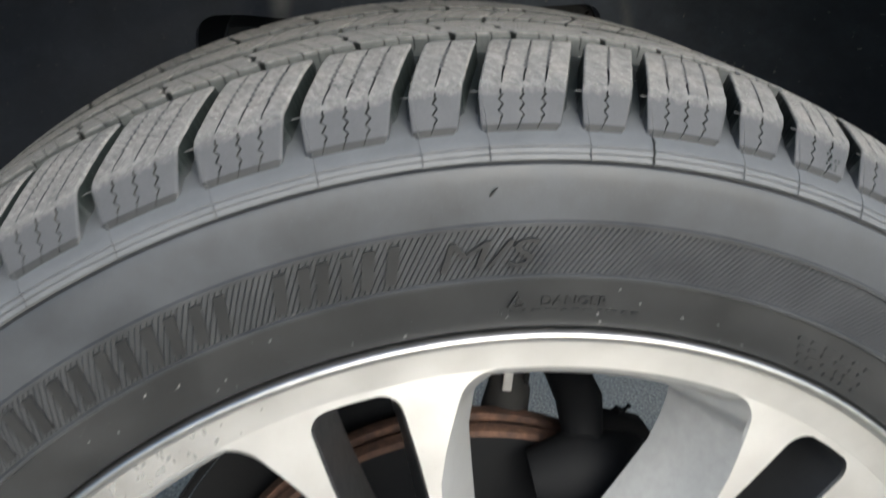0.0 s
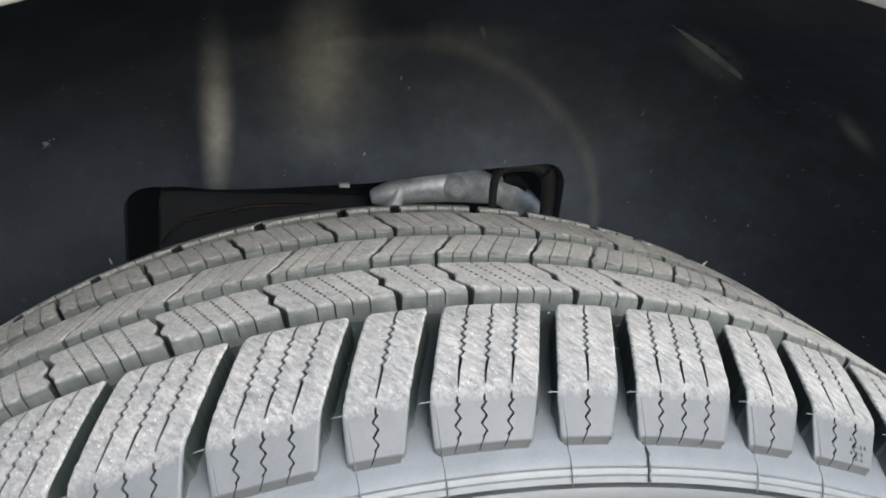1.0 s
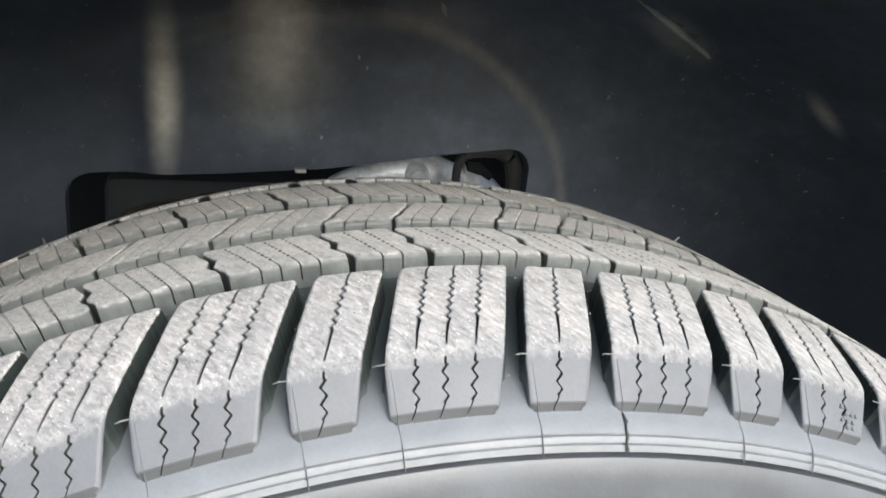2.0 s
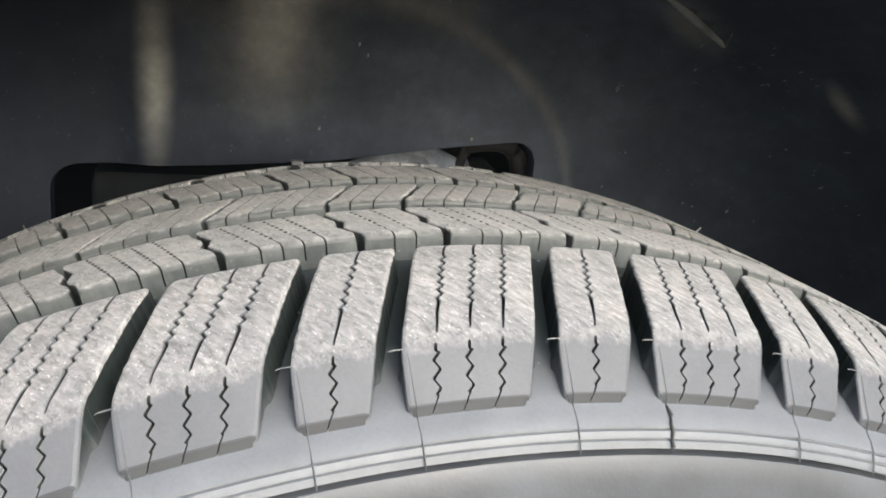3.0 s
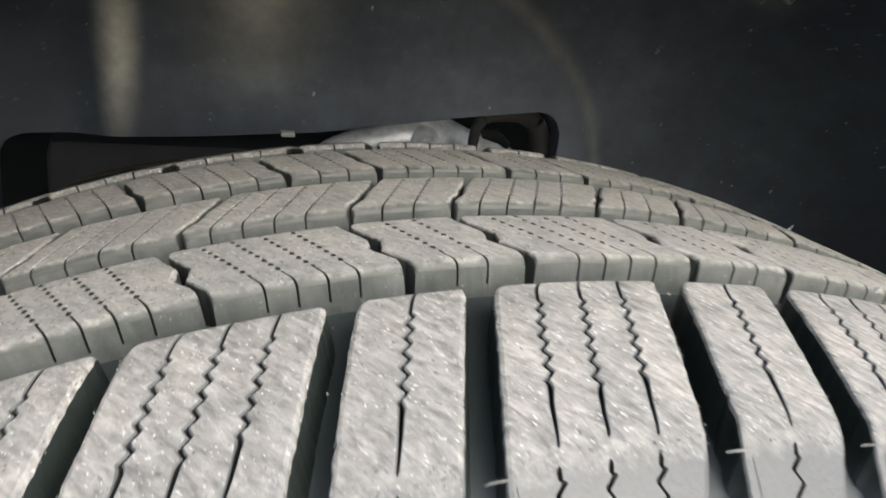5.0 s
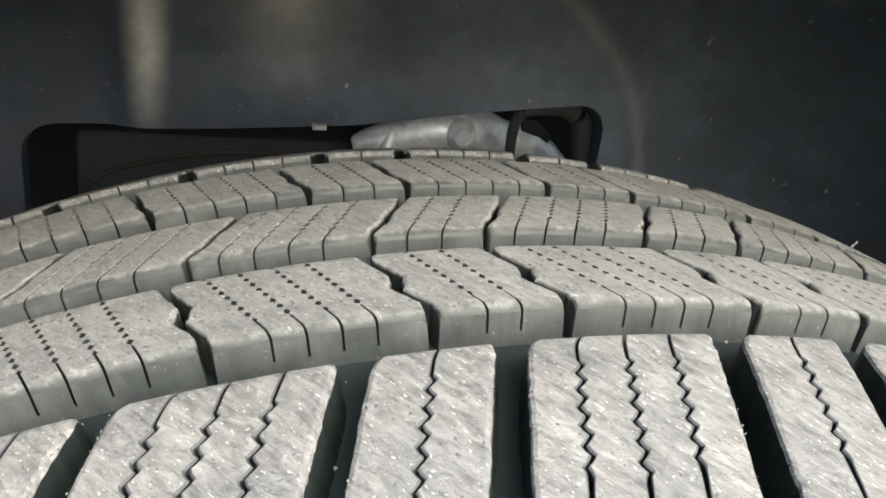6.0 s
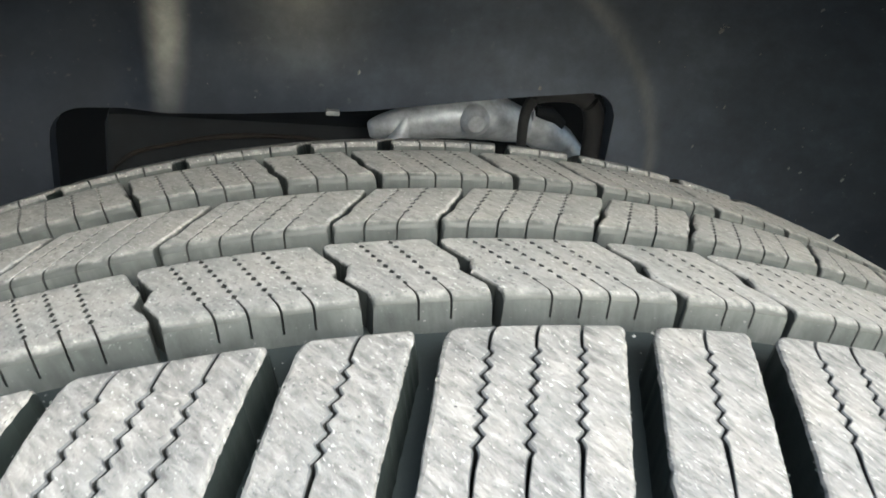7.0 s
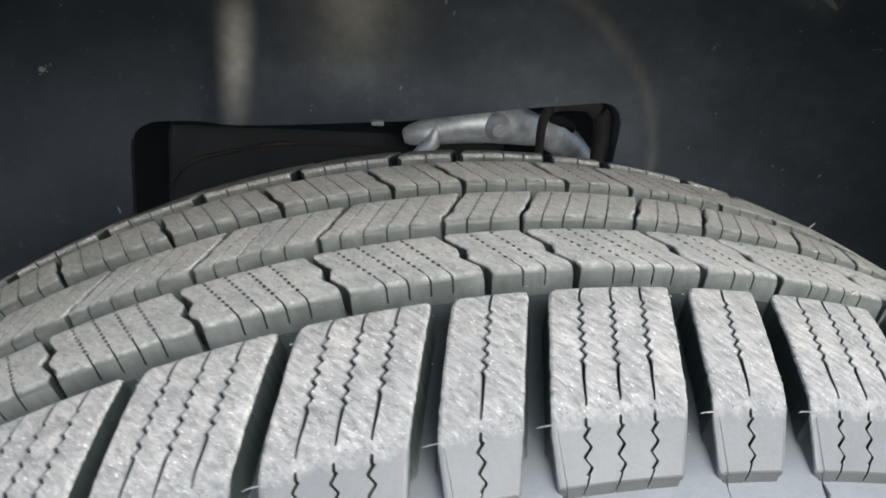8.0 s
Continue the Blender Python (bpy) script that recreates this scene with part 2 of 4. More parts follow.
    size = n.new("ShaderNodeVectorMath")
    size.operation = "LENGTH"
    l.new(mp.outputs[0], size.inputs[0])
    away = n.new("ShaderNodeMath")
    away.operation, away.inputs[1].default_value = "SUBTRACT", 1.0
    l.new(size.outputs["Value"], away.inputs[0])
    mag = n.new("ShaderNodeMath")
    mag.operation = "ABSOLUTE"
    l.new(away.outputs[0], mag.inputs[0])
    band = n.new("ShaderNodeMapRange")
    band.interpolation_type = "SMOOTHSTEP"
    band.inputs["From Min"].default_value, band.inputs["From Max"].default_value = 0.060, 0.0
    band.inputs["To Max"].default_value = 0.34
    l.new(mag.outputs[0], band.inputs["Value"])
    parted = n.new("ShaderNodeSeparateXYZ")
    l.new(tc.outputs["Object"], parted.inputs[0])
    right = n.new("ShaderNodeMapRange")
    right.inputs["From Min"].default_value, right.inputs["From Max"].default_value = -0.02, 0.06
    l.new(parted.outputs["X"], right.inputs["Value"])
    both = n.new("ShaderNodeMath")
    both.operation = "MULTIPLY"
    l.new(band.outputs[0], both.inputs[0])
    l.new(right.outputs[0], both.inputs[1])
    base = mixed(n, l, both.outputs[0], base, (0.19, 0.195, 0.195))
    l.new(mixed(n, l, 1.0, base, g.outputs[0], "MULTIPLY"), b.inputs["Base Color"])
    r = ramp(n, l, film.outputs[0], [(0.3, (0.46,) * 3), (0.7, (0.62,) * 3)])
    l.new(r.outputs[0], b.inputs["Roughness"])
    bump(n, l, b, spots.outputs[0], 0.12, 0.0006)
    return m


def metal_material(name, color, rough, scale=120.0, spread=0.08, metal=1.0, vary=0.10, spec=0.5):
    m, n, l, b = material(name, color, rough, metal, spec)
    v = coords(n, l, (1, 1, 1), False)
    t = noise_tex(n, l, v, scale, 5.0, 0.65)
    c = ramp(n, l, t.outputs[0], [(0.3, tuple((1 - vary) * x for x in color)), (0.7, tuple(min(1, (1 + 0.6 * vary) * x) for x in color))])
    l.new(c.outputs[0], b.inputs["Base Color"])
    r = ramp(n, l, t.outputs[0], [(0.3, (max(0.02, rough - spread),) * 3), (0.75, (rough + spread,) * 3)])
    l.new(r.outputs[0], b.inputs["Roughness"])
    bump(n, l, b, t.outputs[0], 0.06, 0.0004)
    return m


def turned_alloy_material():
    """Alloy face turned on a lathe: fine rings round the axle, with clear lacquer and a few scuffs."""
    m, n, l, b = material("turned_alloy", (0.93, 0.92, 0.90), 0.34, 1.0)
    b.inputs["Anisotropic"].default_value = 0.40
    geo = n.new("ShaderNodeNewGeometry")
    off = n.new("ShaderNodeVectorMath")
    off.operation, off.inputs[1].default_value = "SUBTRACT", (0, 0, 0.417)
    l.new(geo.outputs["Position"], off.inputs[0])
    round_ = n.new("ShaderNodeVectorMath")
    round_.operation, round_.inputs[1].default_value = "MULTIPLY", (1, 0, 1)
    l.new(off.outputs[0], round_.inputs[0])
    unit = n.new("ShaderNodeVectorMath")
    unit.operation = "NORMALIZE"
    l.new(round_.outputs[0], unit.inputs[0])
    l.new(unit.outputs[0], b.inputs["Tangent"])
    v = coords(n, l, (1, 1, 1), False)
    cloud = noise_tex(n, l, v, 45.0, 5.0, 0.6)
    scuff = noise_tex(n, l, coords(n, l, (260, 260, 900), False), 1.0, 3.0, 0.6)
    c = ramp(n, l, cloud.outputs[0], [(0.3, (0.70, 0.69, 0.685)), (0.7, (0.78, 0.77, 0.765))])
    d = ramp(n, l, scuff.outputs[0], [(0.26, (0.35, 0.35, 0.35)), (0.32, (0, 0, 0))])
    l.new(mixed(n, l, d.outputs[0], c.outputs[0], (0.42, 0.42, 0.41)), b.inputs["Base Color"])
    r = ramp(n, l, cloud.outputs[0], [(0.3, (0.46,) * 3), (0.75, (0.55,) * 3)])
    l.new(r.outputs[0], b.inputs["Roughness"])
    b.inputs["Coat Weight"].default_value, b.inputs["Coat Roughness"].default_value = 0.3, 0.08
    return m


def rust_material():
    m, n, l, b = material("rusted_iron", (0.2, 0.09, 0.04), 0.85, 0.0)
    v = coords(n, l, (1, 1, 1), False)
    t = noise_tex(n, l, v, 90.0, 6.0, 0.7)
    c = ramp(n, l, t.outputs[0], [(0.3, (0.022, 0.012, 0.009)), (0.5, (0.060, 0.030, 0.019)), (0.72, (0.13, 0.066, 0.042))])
    l.new(c.outputs[0], b.inputs["Base Color"])
    bump(n, l, b, t.outputs[0], 0.5, 0.001)
    return m


def asphalt_material():
    m, n, l, b = material("asphalt", (0.1, 0.1, 0.1), 0.9)
    v = coords(n, l, (1, 1, 1), False)
    cells = n.new("ShaderNodeTexVoronoi")
    cells.inputs["Scale"].default_value = 130.0
    l.new(v.outputs[0], cells.inputs["Vector"])
    wide = noise_tex(n, l, v, 1.3, 5.0, 0.6)
    fine = noise_tex(n, l, v, 240.0, 3.0, 0.7)
    grit = ramp(n, l, fine.outputs[0], [(0.35, (0.083, 0.079, 0.068)), (0.5, (0.222, 0.212, 0.182)), (0.68, (0.445, 0.426, 0.368))])
    tone = ramp(n, l, wide.outputs[0], [(0.3, (0.8, 0.8, 0.8)), (0.7, (1.1, 1.1, 1.1))])
    l.new(mixed(n, l, 1.0, grit.outputs[0], tone.outputs[0], "MULTIPLY"), b.inputs["Base Color"])
    bump(n, l, b, cells.outputs["Distance"], 0.5, 0.004)
    return m


# Far shoulder: the same worn rubber, its dimness put into the colour.
FAR_TREAD = worn_tread_material("worn_dim_far_shoulder", 0.0, 0.0036, 0.3990, 0.4020, (0.019, 0.0215, 0.021), (0.036, 0.039, 0.038), None, 0.64)
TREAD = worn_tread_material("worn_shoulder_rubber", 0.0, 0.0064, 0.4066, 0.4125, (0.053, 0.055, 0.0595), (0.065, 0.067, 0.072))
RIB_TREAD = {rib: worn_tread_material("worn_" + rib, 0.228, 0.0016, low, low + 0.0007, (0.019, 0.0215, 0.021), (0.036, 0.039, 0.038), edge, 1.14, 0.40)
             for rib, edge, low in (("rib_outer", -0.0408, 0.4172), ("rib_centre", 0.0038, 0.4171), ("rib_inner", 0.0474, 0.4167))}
# Slits and rib gaps: the shade inside them is in these near-black colours.
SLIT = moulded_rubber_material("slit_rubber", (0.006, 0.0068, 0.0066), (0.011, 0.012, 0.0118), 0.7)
RIB_GROOVE = moulded_rubber_material("shaded_rib_groove", (0.011, 0.0132, 0.0128), (0.024, 0.0275, 0.0265), 0.55)
RUBBER = moulded_rubber_material("moulded_rubber", (0.070, 0.072, 0.076), (0.088, 0.090, 0.095), 0.52)
SIDEWALL = moulded_rubber_material("sidewall_rubber", (0.014, 0.0147, 0.0157), (0.024, 0.025, 0.0264), 0.46)
# Upper sidewall: grey bloom, with a bluish sheen painted into the colour.
BLOOM_SHEEN = moulded_rubber_material("bloom_sheen_sidewall", (0.026, 0.0286, 0.0330), (0.043, 0.0472, 0.0540), 0.48)
LETTER = moulded_rubber_material("letter_rubber", (0.011, 0.0116, 0.0125), (0.018, 0.0189, 0.0201), 0.45)
RING = moulded_rubber_material("ring_rubber", (0.022, 0.0236, 0.0262), (0.036, 0.0382, 0.0420), 0.50)
# Shade of groove floors and block walls is in these colours, by radius.
BODY = ringed_shaded_rubber_material("shoulder_rubber", 0.4010, (0.068, 0.072, 0.078), (0.027, 0.0335, 0.0343))
WALL = ringed_shaded_rubber_material("shaded_block_wall", 0.4005, (0.052, 0.056, 0.060), (0.0120, 0.0160, 0.0156))
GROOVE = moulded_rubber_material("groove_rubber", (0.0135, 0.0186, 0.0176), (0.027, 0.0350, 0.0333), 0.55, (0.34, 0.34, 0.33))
FACE = dusty_face_material()
# Ledge below the side face: part of its shade is in the dark colour.
LEDGE = moulded_rubber_material("shaded_ledge_rubber", (0.013, 0.0143, 0.0160), (0.022, 0.0238, 0.0264), 0.62)
LINER = plastic_liner_material()
ALLOY = turned_alloy_material()
# Narrow slot walls: pocket paint with the slot's shade in its colour.
SLOT_SHADED = metal_material("shaded_slot_paint", (0.035, 0.036, 0.038), 0.4, 150.0, 0.06, 0.3)
LIP = metal_material("polished_lip", (0.42, 0.42, 0.42), 0.36, 90.0, 0.06)
POCKET = metal_material("painted_pocket", (0.36, 0.365, 0.37), 0.42, 150.0, 0.06, 0.45)
CAST = metal_material("cast_aluminium", (0.30, 0.31, 0.33), 0.46, 85.0, 0.14, 0.4, 0.45)
BLACK = moulded_rubber_material("black_rubber", (0.006, 0.006, 0.0065), (0.010, 0.010, 0.011), 0.85)
BELLOWS = moulded_rubber_material("bellows_rubber", (0.010, 0.012, 0.0125), (0.020, 0.0235, 0.024), 0.45)
STEEL = metal_material("blackened_steel", (0.0070, 0.0075, 0.0086), 0.75, 60.0, 0.10, 0.0, spec=0.12)
RAIL = metal_material("grimy_rail_paint", (0.0105, 0.0118, 0.0135), 0.8, 45.0, 0.08, 0.0, 0.35, 0.15)
RUST = rust_material()
OILY = metal_material("oily_brown_steel", (0.018, 0.0145, 0.0122), 0.8, 70.0, 0.1, 0.0, 0.6, 0.15)
ASPHALT = asphalt_material()
PAINT = metal_material("pale_car_paint", (0.62, 0.60, 0.55), 0.25, 20.0, 0.02, 0.0)
SCUFF = material("bare_scuff", (0.20, 0.20, 0.198), 0.8)[0]
SHRED = material("torn_rubber", (0.17, 0.17, 0.167), 0.9)[0]
CRUMB = material("pale_grit", (0.30, 0.30, 0.285), 0.9)[0]
DUST = material("dried_mud", (0.12, 0.119, 0.114), 0.9)[0]
GUSSET_PALE = moulded_rubber_material("pale_gusset", (0.024, 0.027, 0.028), (0.062, 0.066, 0.064), 0.6)
PALE_EDGE = moulded_rubber_material("pale_edge_plastic", (0.060, 0.064, 0.066), (0.190, 0.192, 0.18), 0.6)

# ---------------------------------------------------------------- mesh tools
AXLE = 0.417


def mesh_of(name, verts, faces, mats, slots=None, smooth=False, sharp=None):
    me = bpy.data.meshes.new(name)
    me.from_pydata([tuple(v) for v in verts], [], faces)
    for m in mats:
        me.materials.append(m)
    if slots is not None:
        me.polygons.foreach_set("material_index", slots)
    if smooth:
        me.polygons.foreach_set("use_smooth", [True] * len(me.polygons))
        if sharp:
            me.set_sharp_from_angle(angle=radians(sharp))
    me.update()
    return me


def put(name, me, parent=None, label=""):
    ob = new(name, me)
    ob.parent = parent
    if label:
        tagged(ob, label)
    return ob


def part(name, bm, mat, parent, label="", smooth=40):
    me = bpy.data.meshes.new(name)
    bmesh.ops.recalc_face_normals(bm, faces=bm.faces)
    bm.to_mesh(me)
    bm.free()
    me.materials.append(mat)
    if smooth:
        me.polygons.foreach_set("use_smooth", [True] * len(me.polygons))
        me.set_sharp_from_angle(angle=radians(smooth))
    return put(name, me, parent, label)


def lathe(name, profile, mat, segments=360, first=0.0, last=360.0, smooth=50):
    """Turns a line of (radius, y) about the y axis; angle 0 is straight up, growing towards +x."""
    full = abs(last - first) >= 360
    cols = segments if full else segments + 1
    angles = [radians(first + (last - first) * i / segments) for i in range(cols)]
    verts = [(r * math.sin(a), y, r * math.cos(a)) for a in angles for r, y in profile]
    n = len(profile)
    faces = []
    for i in range(segments):
        j = (i + 1) % cols
        for k in range(n - 1):
            faces.append((i * n + k, i * n + k + 1, j * n + k + 1, j * n + k))
    return mesh_of(name, verts, faces, [mat], smooth=True, sharp=smooth)


def tube(points, radius, sides=10):
    """A bent round bar through the points."""
    bm = bmesh.new()
    rings = []
    pts = [Vector(p) for p in points]
    for i, p in enumerate(pts):
        way = (pts[min(i + 1, len(pts) - 1)] - pts[max(i - 1, 0)]).normalized()
        side = way.orthogonal().normalized()
        up = way.cross(side)
        rad = radius[i] if isinstance(radius, (list, tuple)) else radius
        rings.append([bm.verts.new(p + rad * (math.cos(a) * side + math.sin(a) * up)) for a in (2 * math.pi * k / sides for k in range(sides))])
    for a, b in zip(rings, rings[1:]):
        for k in range(sides):
            bm.faces.new((a[k], a[(k + 1) % sides], b[(k + 1) % sides], b[k]))
    bm.faces.new(rings[0])
    bm.faces.new(rings[-1])
    return bm


def smooth_path(points, radii, per=5):
    """Points and radii on a soft curve through the given ones."""
    pts = [Vector(p) for p in points]
    out, rad = [], []
    for i in range(len(pts) - 1):
        a, b, c, d = pts[max(0, i - 1)], pts[i], pts[i + 1], pts[min(len(pts) - 1, i + 2)]
        for k in range(per + (i == len(pts) - 2)):
            t = k / per
            out.append(0.5 * (2 * b + (c - a) * t + (2 * a - 5 * b + 4 * c - d) * t * t + (3 * b - a - 3 * c + d) * t ** 3))
            rad.append(radii[i] + (radii[i + 1] - radii[i]) * t)
    return out, rad


def box(x0, x1, y0, y1, z0, z1, bevel=0.004):
    bm = bmesh.new()
    bmesh.ops.create_cube(bm, size=1, matrix=Matrix.LocRotScale(((x0 + x1) / 2, (y0 + y1) / 2, (z0 + z1) / 2), None, (x1 - x0, y1 - y0, z1 - z0)))
    if bevel:
        bmesh.ops.bevel(bm, geom=bm.edges[:], offset=bevel, segments=2, affect="EDGES", profile=0.6)
    return bm


# ---------------------------------------------------------------- ground
GROUND = 120.0
gm = mesh_of("ground", [(-GROUND, -GROUND, 0), (GROUND, -GROUND, 0), (GROUND, GROUND, 0), (-GROUND, GROUND, 0)], [(0, 1, 2, 3)], [ASPHALT])
tagged(put("ground", gm), "speckled grey asphalt under the parked car", "ground", kind="structure")

# ---------------------------------------------------------------- tyre body
wheel = new("wheel")
wheel.location = (0, 0, AXLE)
tagged(wheel, "car wheel with dusty grey tyre on a machined alloy rim", "wheel")

MID = 0.0187   # the tread's middle plane
SIDE = [(0.3028, -0.1205), (0.3050, -0.1232), (0.3085, -0.1246), (0.3160, -0.1259), (0.3240, -0.1267), (0.3292, -0.1271), (0.3298, -0.1285), (0.3313, -0.1286),
        (0.3321, -0.1273), (0.3423, -0.1278), (0.3510, -0.1278), (0.3536, -0.1277), (0.3540, -0.1290), (0.3554, -0.1290), (0.3563, -0.1276), (0.3614, -0.1272),
        (0.3670, -0.1266), (0.3726, -0.1258), (0.3772, -0.1248), (0.3786, -0.1240), (0.3791, -0.1208), (0.3803, -0.1209), (0.3810, -0.1248), (0.3829, -0.1242),
        (0.3831, -0.1234), (0.3835, -0.1233), (0.3838, -0.1240), (0.3853, -0.1232), (0.3855, -0.1222), (0.3859, -0.1221), (0.3862, -0.1227), (0.3884, -0.1206),
        (0.3892, -0.1190), (0.3905, -0.1174), (0.3925, -0.1137), (0.3950, -0.1077), (0.3980, -0.0997), (0.4015, -0.0843), (0.4050, -0.0608), (0.4072, -0.0441),
        (0.4078, 0.0000)]
profile = SIDE + [(0.4080, MID)] + [(r, 2 * MID - y) for r, y in reversed(SIDE)]
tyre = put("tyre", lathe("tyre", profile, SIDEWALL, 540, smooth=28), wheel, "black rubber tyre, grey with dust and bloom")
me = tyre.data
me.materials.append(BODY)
me.materials.append(BLOOM_SHEEN)
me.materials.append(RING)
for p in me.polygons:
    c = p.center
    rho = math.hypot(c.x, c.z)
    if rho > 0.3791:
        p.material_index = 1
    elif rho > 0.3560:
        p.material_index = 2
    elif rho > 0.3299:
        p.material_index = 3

# ---------------------------------------------------------------- tread blocks
# Pitch boundaries round the tyre: left edges of the outer shoulder blocks, in degrees.
SEEN = "LLLLLSLSLSM"
WIDE = {"S": 4.03, "M": 5.10, "L": 6.15}
rng = random.Random(7)
edges, kinds = [-10.63 - 5 * WIDE["L"]], []
for k in SEEN:
    kinds.append(k)
    edges.append(edges[-1] + WIDE[k])
while edges[-1] < 360 + edges[0] - 5.2:
    k = rng.choice("SMLSL")
    kinds.append(k)
    edges.append(edges[-1] + WIDE[k])
kinds.append("M")
edges.append(360 + edges[0])

# Each rib: y and radius along its running surface, with the left and right outline in degrees from the pitch boundary.
RIBS = {
    "shoulder_outer": dict(
        line=[(-0.0546, 0.4165), (-0.0685, 0.4148), (-0.0805, 0.4126), (-0.092, 0.4101), (-0.1002, 0.4083), (-0.1018, 0.40785), (-0.1032, 0.4072), (-0.1046, 0.4064), (-0.1057, 0.40555), (-0.1067, 0.4046), (-0.1168, 0.3932), (-0.1175, 0.3896)],
        marks=(6, 9, 10),
        left=[(-0.1185, 0.02), (-0.1067, 0.17), (-0.0589, 2.14), (-0.0570, 2.29), (-0.0546, 2.64)],
        right=[(-0.1185, -1.38), (-0.1067, -0.78), (-0.057, 1.38), (-0.0546, 1.41)],
        sipes={"S": 1, "M": 2, "L": 3}),
    "rib_outer": dict(
        line=[(-0.0408, 0.4169), (-0.0244, 0.4172), (-0.0078, 0.4172)],
        left=[(-0.0408, 4.45), (-0.0361, 4.33), (-0.0288, 3.75), (-0.0222, 3.91), (-0.0168, 3.53), (-0.0122, 3.2), (-0.0097, 3.17), (-0.0078, 3.5)],
        right=[(-0.0408, 4.12), (-0.0361, 4.07), (-0.0283, 3.42), (-0.0214, 3.52), (-0.0151, 3.12), (-0.0078, 2.74)],
        slits=((0.82, 0.105), (0.90, -0.045)), sipes={"S": 2, "M": 3, "L": 4}),
    "rib_centre": dict(
        line=[(0.0038, 0.4171), (0.0180, 0.4172), (0.0335, 0.4170)],
        left=[(0.0038, 3.66), (0.0054, 3.56), (0.0092, 3.86), (0.013, 4.26), (0.0186, 4.52), (0.026, 5.05), (0.0321, 5.48), (0.0335, 5.65)],
        right=[(0.0038, 3.40), (0.0092, 3.66), (0.014, 4.12), (0.0172, 4.25), (0.0242, 4.78), (0.0321, 5.15), (0.0335, 5.08)],
        slits=((0.97, -0.04), (0.97, -0.04)), sipes={"S": 2, "M": 3, "L": 4}),
    "rib_inner": dict(
        line=[(0.0474, 0.4167), (0.0634, 0.4165), (0.0774, 0.4161)],
        left=[(0.0474, 2.00), (0.0516, 1.9), (0.0589, 1.46), (0.0634, 1.4), (0.0679, 1.22), (0.0751, 0.9), (0.0774, 1.09)],
        right=[(0.0474, 1.74), (0.0516, 1.62), (0.0593, 1.16), (0.0634, 1.1), (0.0679, 0.9), (0.0774, 0.52)],
        slits=((1.0, 0.0), (1.0, -0.02)), sipes={"S": 2, "M": 3, "L": 4}),
    "shoulder_inner": dict(
        line=[(0.094, 0.4146), (0.1059, 0.4122), (0.1179, 0.4090), (0.1294, 0.4058), (0.1376, 0.4035), (0.1394, 0.4029), (0.1411, 0.4021), (0.1421, 0.4014), (0.1431, 0.4006), (0.1441, 0.3996), (0.1542, 0.3900), (0.1549, 0.3866)],
        marks=(6, 9, 10),
        left=[(0.094, 3.3), (0.0964, 3.12), (0.1441, 5.1), (0.1559, 5.3)],
        right=[(0.094, 2.45), (0.0964, 2.5), (0.1441, 4.35), (0.1559, 3.9)],
        sipes={"S": 1, "M": 2, "L": 3}),
}


def curve_at(points, y):
    return float(np.interp(y, [p[0] for p in points], [p[1] for p in points]))


ROUND = 0.0021


def smooth01(v):
    v = min(1.0, max(0.0, v))
    return v * v * (3 - 2 * v)


def zigzag(turns):
    """A softened triangle wave between -1 and 1."""
    return 2 / math.pi * math.asin(0.96 * math.sin(2 * math.pi * turns)) / 0.82


